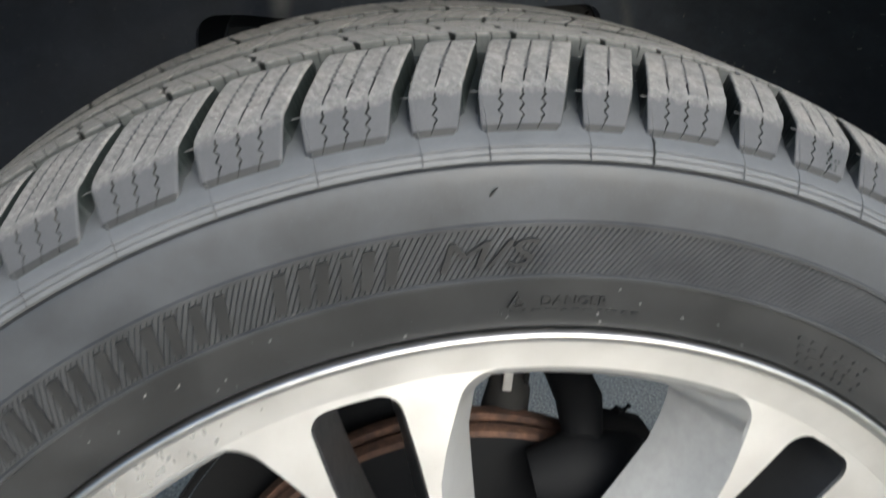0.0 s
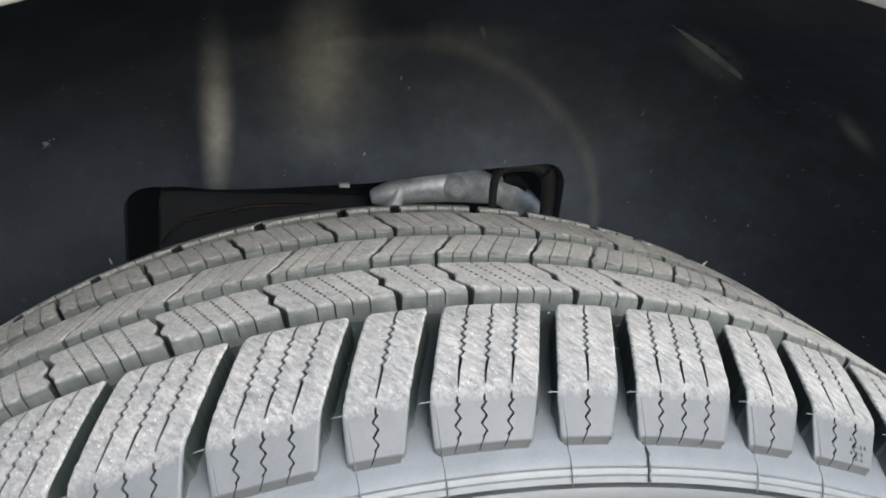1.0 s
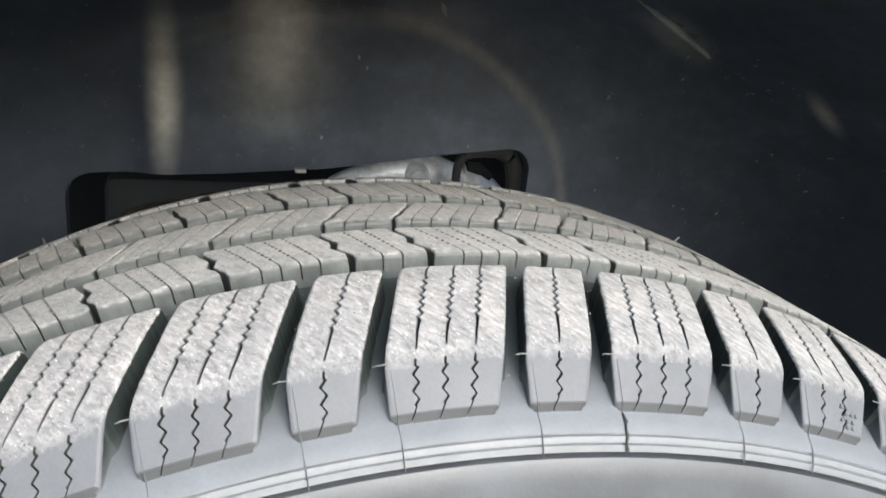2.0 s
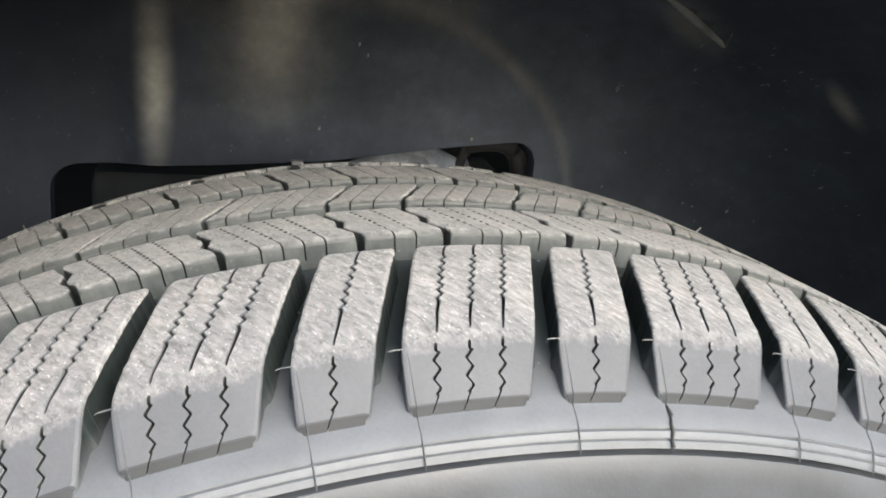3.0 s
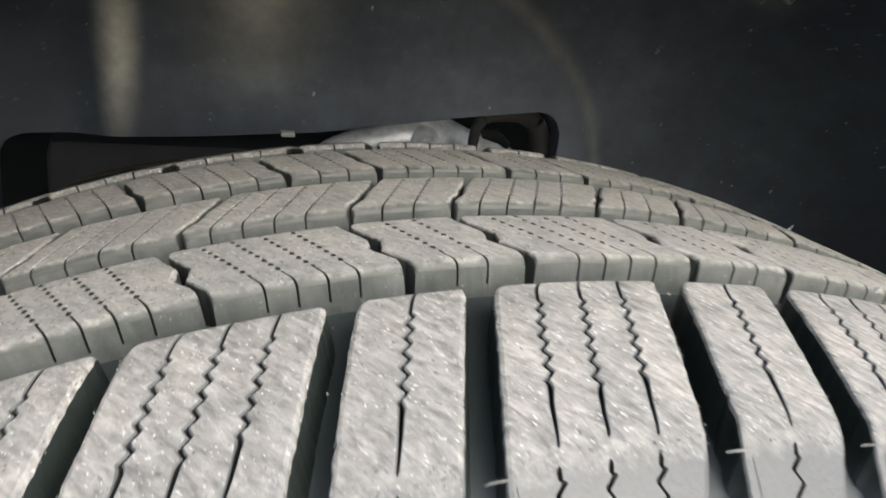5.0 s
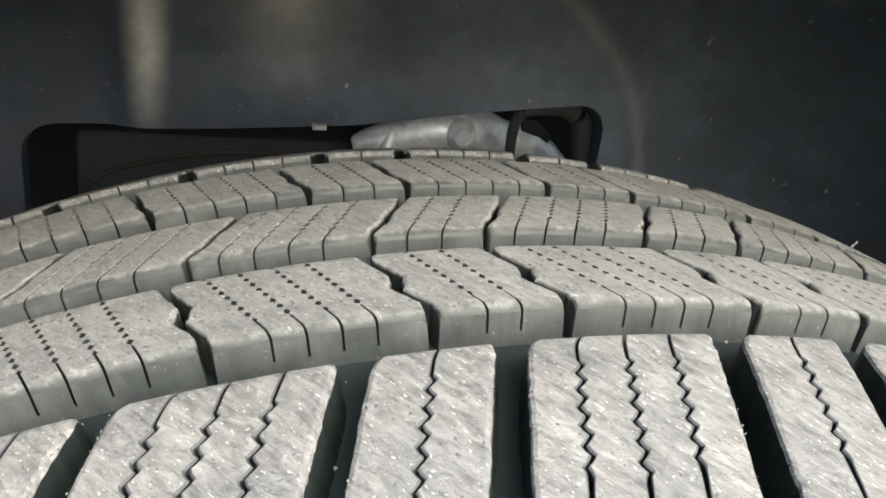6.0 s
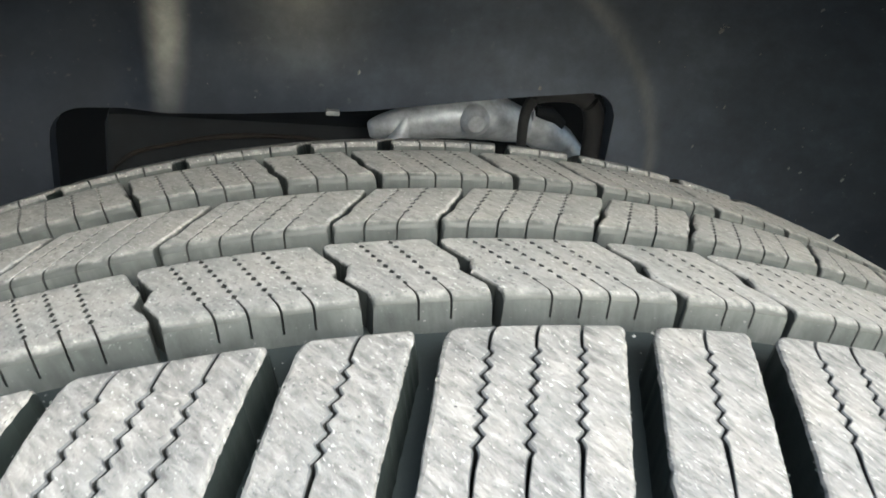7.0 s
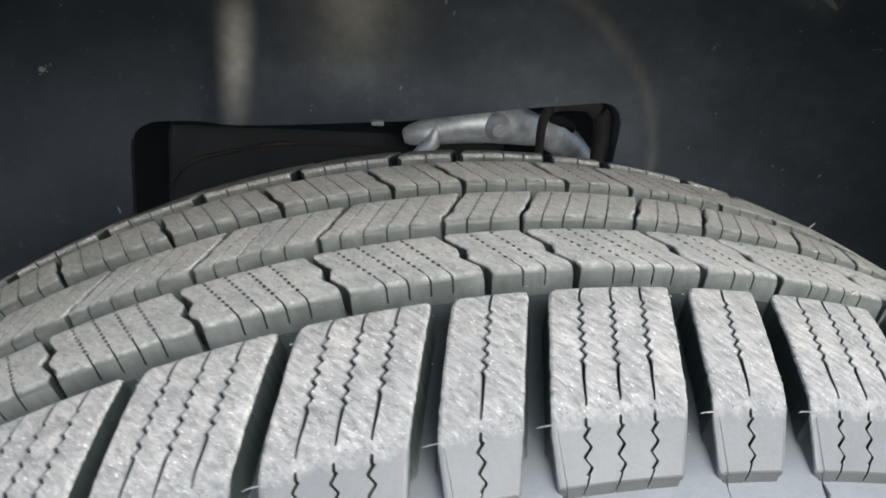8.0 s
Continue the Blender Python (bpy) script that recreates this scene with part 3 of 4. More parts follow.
def block_mesh(rib, kind, seed):
    """One tread block, cut by its thin wavy slits into upright leaves of rubber that stand on the tyre's body."""
    spec = RIBS[rib]
    shoulder = rib.startswith("shoulder")
    rnd = random.Random(seed)
    line = spec["line"]
    lengths = [0.0]
    for (ya, ra), (yb, rb) in zip(line, line[1:]):
        lengths.append(lengths[-1] + math.hypot(yb - ya, rb - ra))
    total = lengths[-1]
    step = 0.0011 if shoulder else 0.0005
    face_s = cut_s = ledge_s = None
    if shoulder:         # where the slits on top end, where the side face begins and where it steps down to the tyre's body
        cut_s, face_s, ledge_s = (lengths[i] for i in spec["marks"])
    s_list = {round(step * i, 5) for i in range(1, int(total / step)) if 0.0016 < step * i < total - 0.0016} | {0.0, total}
    s_list |= {0.00012, 0.0004, 0.0009, 0.0013, total - 0.0013, total - 0.0009, total - 0.0004, total - 0.00012}
    if shoulder:
        s_list |= {round(face_s + 0.00055 * i, 5) for i in range(-8, 40) if face_s + 0.00055 * i < total - 0.0015} | {ledge_s - 0.0003, ledge_s + 0.0003}
    s_list = sorted(s_list)
    stations = []
    for i, s in enumerate(s_list):
        y = float(np.interp(s, lengths, [p[0] for p in line]))
        r = float(np.interp(s, lengths, [p[1] for p in line]))
        deep = 0.0115
        if shoulder:
            deep = float(np.interp(s, [0, cut_s, face_s, total], [0.0115, 0.0110, 0.0085, 0.0045]))
        near = max(0.0, ROUND - (s if shoulder else min(s, total - s)))
        end = ROUND - math.sqrt(ROUND * ROUND - near * near)      # rounded ends
        stations.append((s, y, r - end, r - deep))
    n = spec["sipes"][kind]
    pitch = WIDE[kind]
    shares = [(i + 1) / (n + 1) for i in range(n)]
    y_near, y_far = stations[0][1], stations[-1][1]
    ends = {side: (spec[side][0][1], sum(p[1] for p in spec[side][-2:]) / 2) for side in ("left", "right")}

    def slit_at(i, y, lo, hi):
        """Angle of slit i, in degrees; on the ribs the slits run straight, whatever the outline does."""
        if shoulder:
            return lo + shares[i] * (hi - lo)
        k = (y - y_near) / (y_far - y_near)
        lo = ends["left"][0] + k * (ends["left"][1] - ends["left"][0])
        hi = pitch + ends["right"][0] + k * (ends["right"][1] - ends["right"][0])
        (a0, b0), (a1, b1) = spec["slits"]
        f = (a0 + k * (a1 - a0)) * shares[i] + b0 + k * (b1 - b0)
        return lo + f * (hi - lo)

    def slit(s, i):
        """Sideways swing and half width of slit i at s, in metres."""
        if shoulder:
            drift = 0.00028 * noise.noise(Vector((140 * s, 3.7 * i + seed, 0.5)))
            teeth = cut_s * (0.73 + 0.03 * (i % 2))
            if s < 0.0090:
                return drift, 0.00026
            if s < teeth:
                return 0.00078 * zigzag((s - 0.0090) / 0.0044) + drift, 0.00034
            if s < cut_s - 0.0006 * (i % 2):
                return drift, 0.00044 - 0.00029 * (s - teeth) / (cut_s - teeth)
            if s < face_s - 0.0010:
                return 0.0, 0.0
            if s < face_s + 0.0012:
                return 0.0, 0.00040
            if s < ledge_s - 0.0022:
                turn = (s - face_s) / 0.0049
                gap = 0.00036 + 0.00020 * smooth01(0.5 - 1.5 * math.cos(2 * math.pi * turn))      # gapes where it swings back
                return 0.00082 * zigzag(turn) + drift, gap - 0.010 * (s - face_s)
            return -0.4 * max(0.0, s - ledge_s + 0.0022), 0.00020
        if s < 0.0062:
            return 0.0, 0.00026
        turn = (s - 0.0062) / 0.0032 + 0.5 * (i % 2)           # a row of small pits along a hair line
        pit = 0.5 + 0.5 * math.cos(2 * math.pi * turn)
        return 0.00030 * zigzag(turn), 0.00004 + 0.00060 * smooth01((pit - 0.32) / 0.34)

    verts, faces, slots = [], [], []
    for leaf in range(n + 1):
        base = len(verts)
        for j, (s, y, r, ri) in enumerate(stations):
            lo, hi = curve_at(spec["left"], y), pitch + curve_at(spec["right"], y)
            lo_m, hi_m = radians(lo) * r, radians(hi) * r
            bl = br = 0.0011
            if shoulder and s > face_s:              # rounded lower corners of the side face
                low = min(0.0022, max(0.0, s - ledge_s + 0.0018))
                inset = 0.0024 - math.sqrt(0.0024 ** 2 - low * low)
                lo_m, hi_m = lo_m + inset, hi_m - inset
            a, b = lo_m, hi_m
            worn_top = not shoulder or s < cut_s
            fray = 0.00010 if worn_top else 0.00003
            chamfer = (0.00042 if 0.0090 < s < 0.74 * cut_s else 0.00026) if shoulder and worn_top else 0.00016
            if leaf > 0:
                swing, half = slit(s, leaf - 1)
                a, bl = radians(slit_at(leaf - 1, y, lo, hi)) * r + swing + half, min(chamfer, 0.25 * half + (chamfer if half > 0.00015 else 0.0))
            else:
                a += rnd.uniform(-fray, fray) + 3 * fray * noise.noise(Vector((330 * s, 1.7, seed)))
            if leaf < n:
                swing, half = slit(s, leaf)
                b, br = radians(slit_at(leaf, y, lo, hi)) * r + swing - half, min(chamfer, 0.25 * half + (chamfer if half > 0.00015 else 0.0))
            else:
                b += rnd.uniform(-fray, fray) + 3 * fray * noise.noise(Vector((330 * s, 6.1, seed)))
            jit = (0.00012 if shoulder else 0.00004) * noise.noise(Vector((170 * s, 2.9 * leaf + 0.4, seed + 0.3))) if worn_top else 0.0
            top = r + jit
            flare = 0.0004 if not shoulder else 0.0010 if s < face_s else 0.0010 * max(0.0, 1 - (s - face_s) / 0.004)      # blocks widen towards the groove floor
            fl, fr = (flare if leaf == 0 else 0), (flare if leaf == n else 0)
            y_in = y + (0.0022 * smooth01((s - face_s + 0.002) / 0.006) if shoulder and rib.endswith("outer") else 0.0)
            for m_at, rr, yy in ((a - fl, ri, y_in), (a, top - bl, y), (a + 0.3 * bl, top - 0.3 * bl, y), (a + bl, top, y), (b - br, top, y), (b - 0.3 * br, top - 0.3 * br, y), (b, top - br, y), (b + fr, ri, y_in)):
                t = m_at / r
                verts.append((rr * math.sin(t), yy, rr * math.cos(t)))
        k = len(stations)
        for j in range(k - 1):
            s = stations[j][0]
            for c in range(7):
                p = base + j * 8 + c
                faces.append((p, p + 8, p + 9, p + 1))
                on_top = 0 < c < 6
                ledge = shoulder and s > ledge_s - 0.0004
                at_slit = shoulder and ((c in (1, 2) and leaf > 0) or (c in (4, 5) and leaf < n))
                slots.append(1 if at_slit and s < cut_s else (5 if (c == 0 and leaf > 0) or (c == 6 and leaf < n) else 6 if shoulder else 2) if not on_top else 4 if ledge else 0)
        faces.append(tuple(base + c for c in range(7, -1, -1)))
        slots.append(3)
        faces.append(tuple(base + (k - 1) * 8 + c for c in range(8)))
        slots.append(3)
    base = len(verts)                                       # solid core below the slits
    for j, (s, y, r, ri) in enumerate(stations):
        lo, hi = radians(curve_at(spec["left"], y)), radians(pitch + curve_at(spec["right"], y))
        rr = max(ri, float(np.interp(s, lengths, [p[1] for p in line])) - (0.0062 if not shoulder else 0.0048))
        back = 0.0006 if shoulder and s > face_s else 0.0
        y += back if rib.endswith("outer") else -back
        side = 0.0088 if back and s > ledge_s - 0.003 else 0.006 if back else 0.002
        for t, q in ((lo + side, ri), (lo + side, rr), (hi - side, rr), (hi - side, ri)):
            verts.append((q * math.sin(t), y, q * math.cos(t)))
    for j in range(len(stations) - 1):
        for c in range(3):
            p = base + j * 4 + c
            faces.append((p, p + 4, p + 5, p + 1))
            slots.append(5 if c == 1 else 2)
    inset = 0.00006 if stations[-1][1] > stations[0][1] else -0.00006
    for c in range(4):
        x, y, z = verts[base + c]
        verts[base + c] = (x, y + inset, z)
    p = base
    faces.append((p + 3, p + 2, p + 1, p))
    slots.append(3)
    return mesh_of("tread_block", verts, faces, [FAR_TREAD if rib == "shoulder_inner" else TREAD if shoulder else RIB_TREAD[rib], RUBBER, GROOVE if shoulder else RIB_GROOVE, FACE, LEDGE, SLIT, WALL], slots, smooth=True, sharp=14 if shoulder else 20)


VARIANTS = {(rib, kind): [block_mesh(rib, kind, hash_seed) for hash_seed in range(3)] for rib in RIBS for kind in "SML"}
for i, kind in enumerate(kinds):
    for rib in RIBS:
        ob = put("tread_block", VARIANTS[rib, kind][rng.randrange(3)], tyre)
        ob.rotation_euler = (0, radians(edges[i]), 0)


def nub_mesh():
    bm = tube([(0.0018, -0.1066, 0.4046), (-0.0010, -0.1068, 0.4047), (-0.0023, -0.1069, 0.4045)], [0.00022, 0.00020, 0.00012], 6)
    me = bpy.data.meshes.new("rubber_nub")
    bm.to_mesh(me)
    bm.free()
    me.materials.append(TREAD)
    return me


def seam_mesh():
    """A thin moulding seam that runs down the shoulder and over the fine rings below it."""
    run = [(0.4037, -0.1075), (0.3985, -0.1121), (0.3932, -0.1169), (0.3898, -0.1182), (0.3884, -0.1206), (0.3866, -0.1227), (0.3840, -0.1245), (0.3829, -0.1252), (0.3806, -0.1263)]
    verts, faces = [], []
    for r, y in run:
        for dx, up in ((-0.0002, -0.0003), (0.0, 0.0002), (0.0002, -0.0003)):
            verts.append((dx, y - 0.7 * up, r + 0.7 * up))
    for j in range(len(run) - 1):
        for c in range(2):
            p = j * 3 + c
            faces.append((p, p + 1, p + 4, p + 3))
    return mesh_of("mould_seam", verts, faces, [RUBBER])


def flash_mesh():
    """A hair-thin upright line of moulding flash on the side of a rib block."""
    run = [(0.4078, -0.04056), (0.4110, -0.04060), (0.4142, -0.04056)]
    verts, faces = [], []
    for r, y in run:
        verts += [(-0.00016, y + 0.0003, r), (0.0, y - 0.0002, r), (0.00016, y + 0.0003, r)]
    for j in range(2):
        for c in range(2):
            p = j * 3 + c
            faces.append((p, p + 1, p + 4, p + 3))
    return mesh_of("moulding_flash", verts, faces, [CRUMB])


NUB, SEAM, FLASH = nub_mesh(), seam_mesh(), flash_mesh()
for i, e in enumerate(edges[:-1]):
    if e < 75 or e > 290:
        put("rubber_nub", NUB, tyre).rotation_euler = (0, radians(e), 0)
        put("mould_seam", SEAM, tyre).rotation_euler = (0, radians(e + 0.40), 0)
        put("moulding_flash", FLASH, tyre).rotation_euler = (0, radians(edges[i + 1] + 3.35), 0)

# one seam is torn and caked with black crumbs
bm = tube([(0.0000, -0.1181, 0.3902), (0.0003, -0.1206, 0.3888), (-0.0002, -0.1222, 0.3874), (0.0002, -0.1236, 0.3852), (-0.0003, -0.1247, 0.3836), (0.0003, -0.1252, 0.3816)],
          [0.0003, 0.0006, 0.0004, 0.0005, 0.0003, 0.0006], 7)
part("torn_seam", bm, SLIT, tyre, "black torn moulding seam").rotation_euler = (0, radians(3.98), 0)

# small moulded marks on the face of one shoulder block
def on_face(angle, r, lift):
    y = -0.1067 + 0.886 * (r - 0.4046) - 0.7 * lift
    q = r + 0.7 * lift
    return (q * math.sin(radians(angle)), y, q * math.cos(radians(angle)))


for row, (r, marks) in enumerate(((0.4002, (16.30, 16.62)), (0.3985, (16.55, 16.90, 17.20)), (0.3966, (16.25, 16.60, 16.95)), (0.3950, (16.55, 16.90)))):
    for a in marks:
        tri = [(a - 0.09, r - 0.0004), (a + 0.09, r - 0.0004), (a, r + 0.0006)]
        verts = [on_face(p, q, -0.0002) for p, q in tri] + [on_face(p, q, 0.00035) for p, q in tri]
        put("mould_mark", mesh_of("mould_mark", verts, [(3, 4, 5), (0, 1, 4, 3), (1, 2, 5, 4), (2, 0, 3, 5)], [GROOVE]), tyre)

# pale grit and crumbs of rubber lying in the grooves
rnd = random.Random(23)
verts, faces = [], []
for i in range(1500):
    y = rnd.choice([rnd.uniform(-0.105, -0.050), rnd.uniform(-0.056, -0.041), rnd.uniform(-0.007, 0.002), rnd.uniform(0.035, 0.047)])
    r = float(np.interp(-abs(y), [p[1] for p in SIDE[12:]], [p[0] for p in SIDE[12:]])) + 0.0001
    a = radians(rnd.uniform(-50, 50))
    size = rnd.choice([0.00015, 0.0002, 0.00025, 0.0003, 0.0006])
    x, z = r * math.sin(a), r * math.cos(a)
    b = len(verts)
    for k in range(4):
        t = k * math.pi / 2 + rnd.uniform(-0.5, 0.5)
        q = size * rnd.uniform(0.6, 1.4)
        verts.append((x + q * math.cos(t) * math.cos(a), y + q * math.sin(t), z - q * math.cos(t) * math.sin(a)))
    verts.append((x + size * math.sin(a), y, z + size * math.cos(a)))
    faces += [(b + k, b + (k + 1) % 4, b + 4) for k in range(4)]
tagged(put("grit", mesh_of("grit", verts, faces, [CRUMB]), tyre), "pale grit and rubber crumbs in the tread grooves", kind="stuff")



def torn_crumbs(name, seed, count, sizes, mat, label):
    """Shreds of rubber that stick to the worn edges of the outer shoulder blocks."""
    rnd = random.Random(seed)
    spec = RIBS["shoulder_outer"]
    verts, faces = [], []
    for i, e in enumerate(edges[:-1]):
        if not (e < 42 or e > 318):
            continue
        for _ in range(count):
            size = rnd.choice(sizes)
            where = rnd.random()
            if where < 0.72:               # along the two long edges of the running surface
                y = rnd.uniform(-0.1050, -0.0560)
                r = curve_at(sorted(spec["line"]), y) - abs(rnd.gauss(0.0010, 0.0008))
                a = e + curve_at(spec["left"], y) + 0.015 if where < 0.42 else e + WIDE[kinds[i]] + curve_at(spec["right"], y) - 0.015
            else:                          # along the rounded front edge
                y = rnd.gauss(-0.1052, 0.0007)
                r = curve_at(sorted(spec["line"]), y) + 0.0001
                a = e + rnd.uniform(curve_at(spec["left"], y), WIDE[kinds[i]] + curve_at(spec["right"], y))
            a = radians(a)
            at = Vector((r * math.sin(a), y, r * math.cos(a)))
            b = len(verts)
            for p in ((1, 0, -0.4), (-0.5, 0.8, -0.4), (-0.5, -0.8, -0.4), (0.2, 0.1, 0.9)):
                verts.append(at + Vector(p) * size * rnd.uniform(0.6, 1.3) + Vector((rnd.gauss(0, 0.3), rnd.gauss(0, 0.3), rnd.gauss(0, 0.2))) * size)
            faces += [(b, b + 1, b + 3), (b + 1, b + 2, b + 3), (b + 2, b, b + 3), (b, b + 2, b + 1)]
    tagged(put(name, mesh_of(name, verts, faces, [mat]), tyre), label, kind="stuff")


torn_crumbs("rubber_crumbs", 31, 70, (0.00010, 0.00012, 0.00016, 0.00024), SHRED, "pale rubber crumbs on the torn block edges")
torn_crumbs("rubber_shreds", 32, 30, (0.00016, 0.00024, 0.0003, 0.0004), GROOVE, "dark rubber shreds on the torn block edges")

# ---------------------------------------------------------------- sidewall marks
def on_side(angle, r, lift=0.0):
    """A place on the outer sidewall, lifted off it."""
    y = float(np.interp(r, [p[0] for p in SIDE], [p[1] for p in SIDE])) - lift
    a = radians(angle)
    return (r * math.sin(a), y, r * math.cos(a))


def hatching_mesh():
    """Fine slanted ridges that fill the ring between the two raised lines."""
    verts, faces = [], []
    for i in range(820):
        a = 360 * i / 820
        base = len(verts)
        for k in range(5):
            r = 0.3322 + (0.3534 - 0.3322) * k / 4
            at = a + 2.2 * k / 4
            w = 0.095
            verts += [on_side(at - w, r, -0.0002), on_side(at, r, 0.0007), on_side(at + w, r, -0.0002)]
        for k in range(4):
            for c in range(2):
                p = base + k * 3 + c
                faces.append((p, p + 1, p + 4, p + 3))
    return mesh_of("hatching", verts, faces, [RING])


tagged(put("hatching", hatching_mesh(), tyre), "fine slanted ridges moulded into the sidewall", kind="stuff")


def raised(name, polygon, angle, r_mid, high, label="", mat=None, deep=0.0013):
    """A flat raised shape, outline in letter units (x along the ring, y outwards), moulded on the sidewall."""
    verts = []
    n = len(polygon)
    for lift in (-0.0006, deep):
        for x, y in polygon:
            r = r_mid + y * high
            verts.append(on_side(angle + math.degrees(x * high / r_mid), r, lift))
    faces = [tuple(range(n, 2 * n))] + [(i, (i + 1) % n, n + (i + 1) % n, n + i) for i in range(n)]
    return put(name, mesh_of(name, verts, faces, [mat or SIDEWALL]), tyre, label)


def slanted(x0, x1, y0, y1, lean=0.25):
    return [(x0 + lean * y0, y0), (x1 + lean * y0, y0), (x1 + lean * y1, y1), (x0 + lean * y1, y1)]


rnd_marks = random.Random(11)
# Plain slanted bars in pairs along the hatched ring.
STROKES = [-47.2, -43.6, -40.0, -36.2, -32.5, -29.0, -25.5, -19.7, -16.8, -13.7]
for a in STROKES:
    raised("letter_bar", slanted(-0.52, -0.22, -0.5, 0.5), a, 0.3429, 0.0170, mat=LETTER)
    raised("letter_bar", slanted(0.08, 0.36, -0.5, 0.5), a, 0.3429, 0.0170, mat=LETTER)


def text_part(name, words, angle, r_mid, high, lean=0.0, lift=0.0017, label="", wide=1.0):
    """Moulded words that follow the ring."""
    cu = bpy.data.curves.new(name, "FONT")
    cu.body, cu.size, cu.shear, cu.resolution_u = words, 1.0, lean, 3
    cu.align_x = "CENTER"
    ob = bpy.data.objects.new(name, cu)
    scene.collection.objects.link(ob)
    flat = bpy.data.meshes.new_from_object(ob.evaluated_get(bpy.context.evaluated_depsgraph_get()))
    bpy.data.objects.remove(ob)
    bm = bmesh.new()
    bm.from_mesh(flat)
    bmesh.ops.triangulate(bm, faces=bm.faces[:])
    ext = bmesh.ops.extrude_face_region(bm, geom=bm.faces[:])
    top = {v for v in ext["geom"] if isinstance(v, bmesh.types.BMVert)}
    for v in bm.verts:
        x, y = v.co.x, v.co.y
        r = r_mid + (y - 0.36) * high * 1.38
        v.co = on_side(angle + math.degrees(wide * x * high * 1.38 / r_mid), r, lift if v in top else -0.0006)
    return part(name, bm, LETTER, tyre, label, smooth=0)


text_part("lettering", "M/S", -6.8, 0.3429, 0.0130, 0.25, label="raised letters M/S on the sidewall", wide=1.5)
text_part("lettering", "DANGER", 0.36, 0.3192, 0.0046, 0.0, 0.0008, "small raised word beside a warning triangle", 1.18)
for i, w in enumerate([0.5, 0.9, 0.4, 0.8, 1.1, 0.5, 0.7, 0.9, 0.45, 1.0, 0.6, 0.8]):
    a = -5.6 + sum([0.5, 0.9, 0.4, 0.8, 1.1, 0.5, 0.7, 0.9, 0.45, 1.0, 0.6, 0.8][:i]) + 0.28 * i
    raised("text_bar", [(0, -0.5), (w * 3.1, -0.5), (w * 3.1, 0.5), (0, 0.5)], a, 0.3139, 0.0015, deep=0.0005)
for row in range(4):
    at = 20.4 + 0.5 * row
    while at < 29.0:
        w = rnd_marks.uniform(0.5, 1.5)
        raised("text_bar", [(0, -0.5), (w * 2.1, -0.5), (w * 2.1, 0.5), (0, 0.5)], at, 0.3215 - 0.0040 * row, 0.0022, deep=0.0005)
        at += w + 0.45
for p in ([(-0.6, -0.5), (-0.42, -0.5), (0.06, 0.5), (-0.06, 0.5)], [(0.42, -0.5), (0.6, -0.5), (0.06, 0.5), (-0.06, 0.5)], [(-0.5, -0.5), (0.5, -0.5), (0.45, -0.36), (-0.45, -0.36)], [(-0.07, -0.25), (0.07, -0.25), (0.07, 0.2), (-0.07, 0.2)]):
    raised("warning_triangle", p, -4.15, 0.3198, 0.0074)
bm = tube([on_side(-6.3, 0.3670, 0.0), on_side(-6.05, 0.3695, 0.0012), on_side(-5.85, 0.3712, 0.0026)], [0.0005, 0.00045, 0.0002], 6)
part("rubber_spew", bm, BLACK, tyre)
# upright moulding hairs on the tread
for a, y, r, h in ((21.5, 0.0771, 0.4160, 0.0032), (11.9, -0.0400, 0.4150, 0.0022), (-27.0, 0.1500, 0.4050, 0.003)):
    c, s = math.cos(radians(a)), math.sin(radians(a))
    bm = tube([((r + k * h) * s + 0.0006 * k, y - 0.001 * k, (r + k * h) * c) for k in (-0.3, 0.4, 1.0)], [0.0006, 0.0005, 0.0003], 6)
    part("rubber_hair", bm, TREAD, tyre)

# ---------------------------------------------------------------- alloy rim
SPOKES, AT = 7, 6.80       # how many, and the middle of one wide window
PERIOD = 360 / SPOKES
rim = put("rim", lathe("rim", [(0.26263, 0.150), (0.26768, 0.155), (0.29899, 0.156), (0.29899, 0.150), (0.28081, 0.148), (0.27273, 0.120), (0.25758, 0.090), (0.25455, 0.0),
                               (0.26263, -0.060), (0.27828, -0.0900), (0.27899, -0.1130), (0.28, -0.1146), (0.29293, -0.1166), (0.29455, -0.1172)], ALLOY, 360, smooth=35), wheel, "machined silver alloy rim with painted grey pockets")
rim.location, rim.scale = (0, -0.0070, 0), (1.0115, 1, 1.0115)
put("rim_lip", lathe("rim_lip", [(0.29455, -0.1168), (0.29515, -0.1190), (0.29677, -0.1204), (0.29879, -0.1206), (0.3, -0.1190), (0.2998, -0.1150)], LIP, 360, smooth=60), rim, "polished bright rim lip")


def half_angle(r, wide):
    """Half the angle of a window at radius r: wide windows and the narrow slots that split the spokes."""
    if wide:
        w = float(np.interp(r, [0.10, 0.16, 0.224, 0.27929], [10.0, 19.0, 18.4, 14.6]))
    else:
        w = float(np.interp(r, [0.10, 0.12, 0.226, 0.27929], [0.0, 5.5, 4.9, 4.0]))
    corner = 0.012 if wide else 0.010
    top = 0.27929 if wide else 0.27626
    d = r - (top - corner)
    if d > 0:
        d = min(d, corner)
        w -= math.degrees((corner - math.sqrt(max(0.0, corner * corner - d * d))) / r)
        if not wide and r >= top - 1e-5:
            w = 0.0
    return max(w, 0.0)


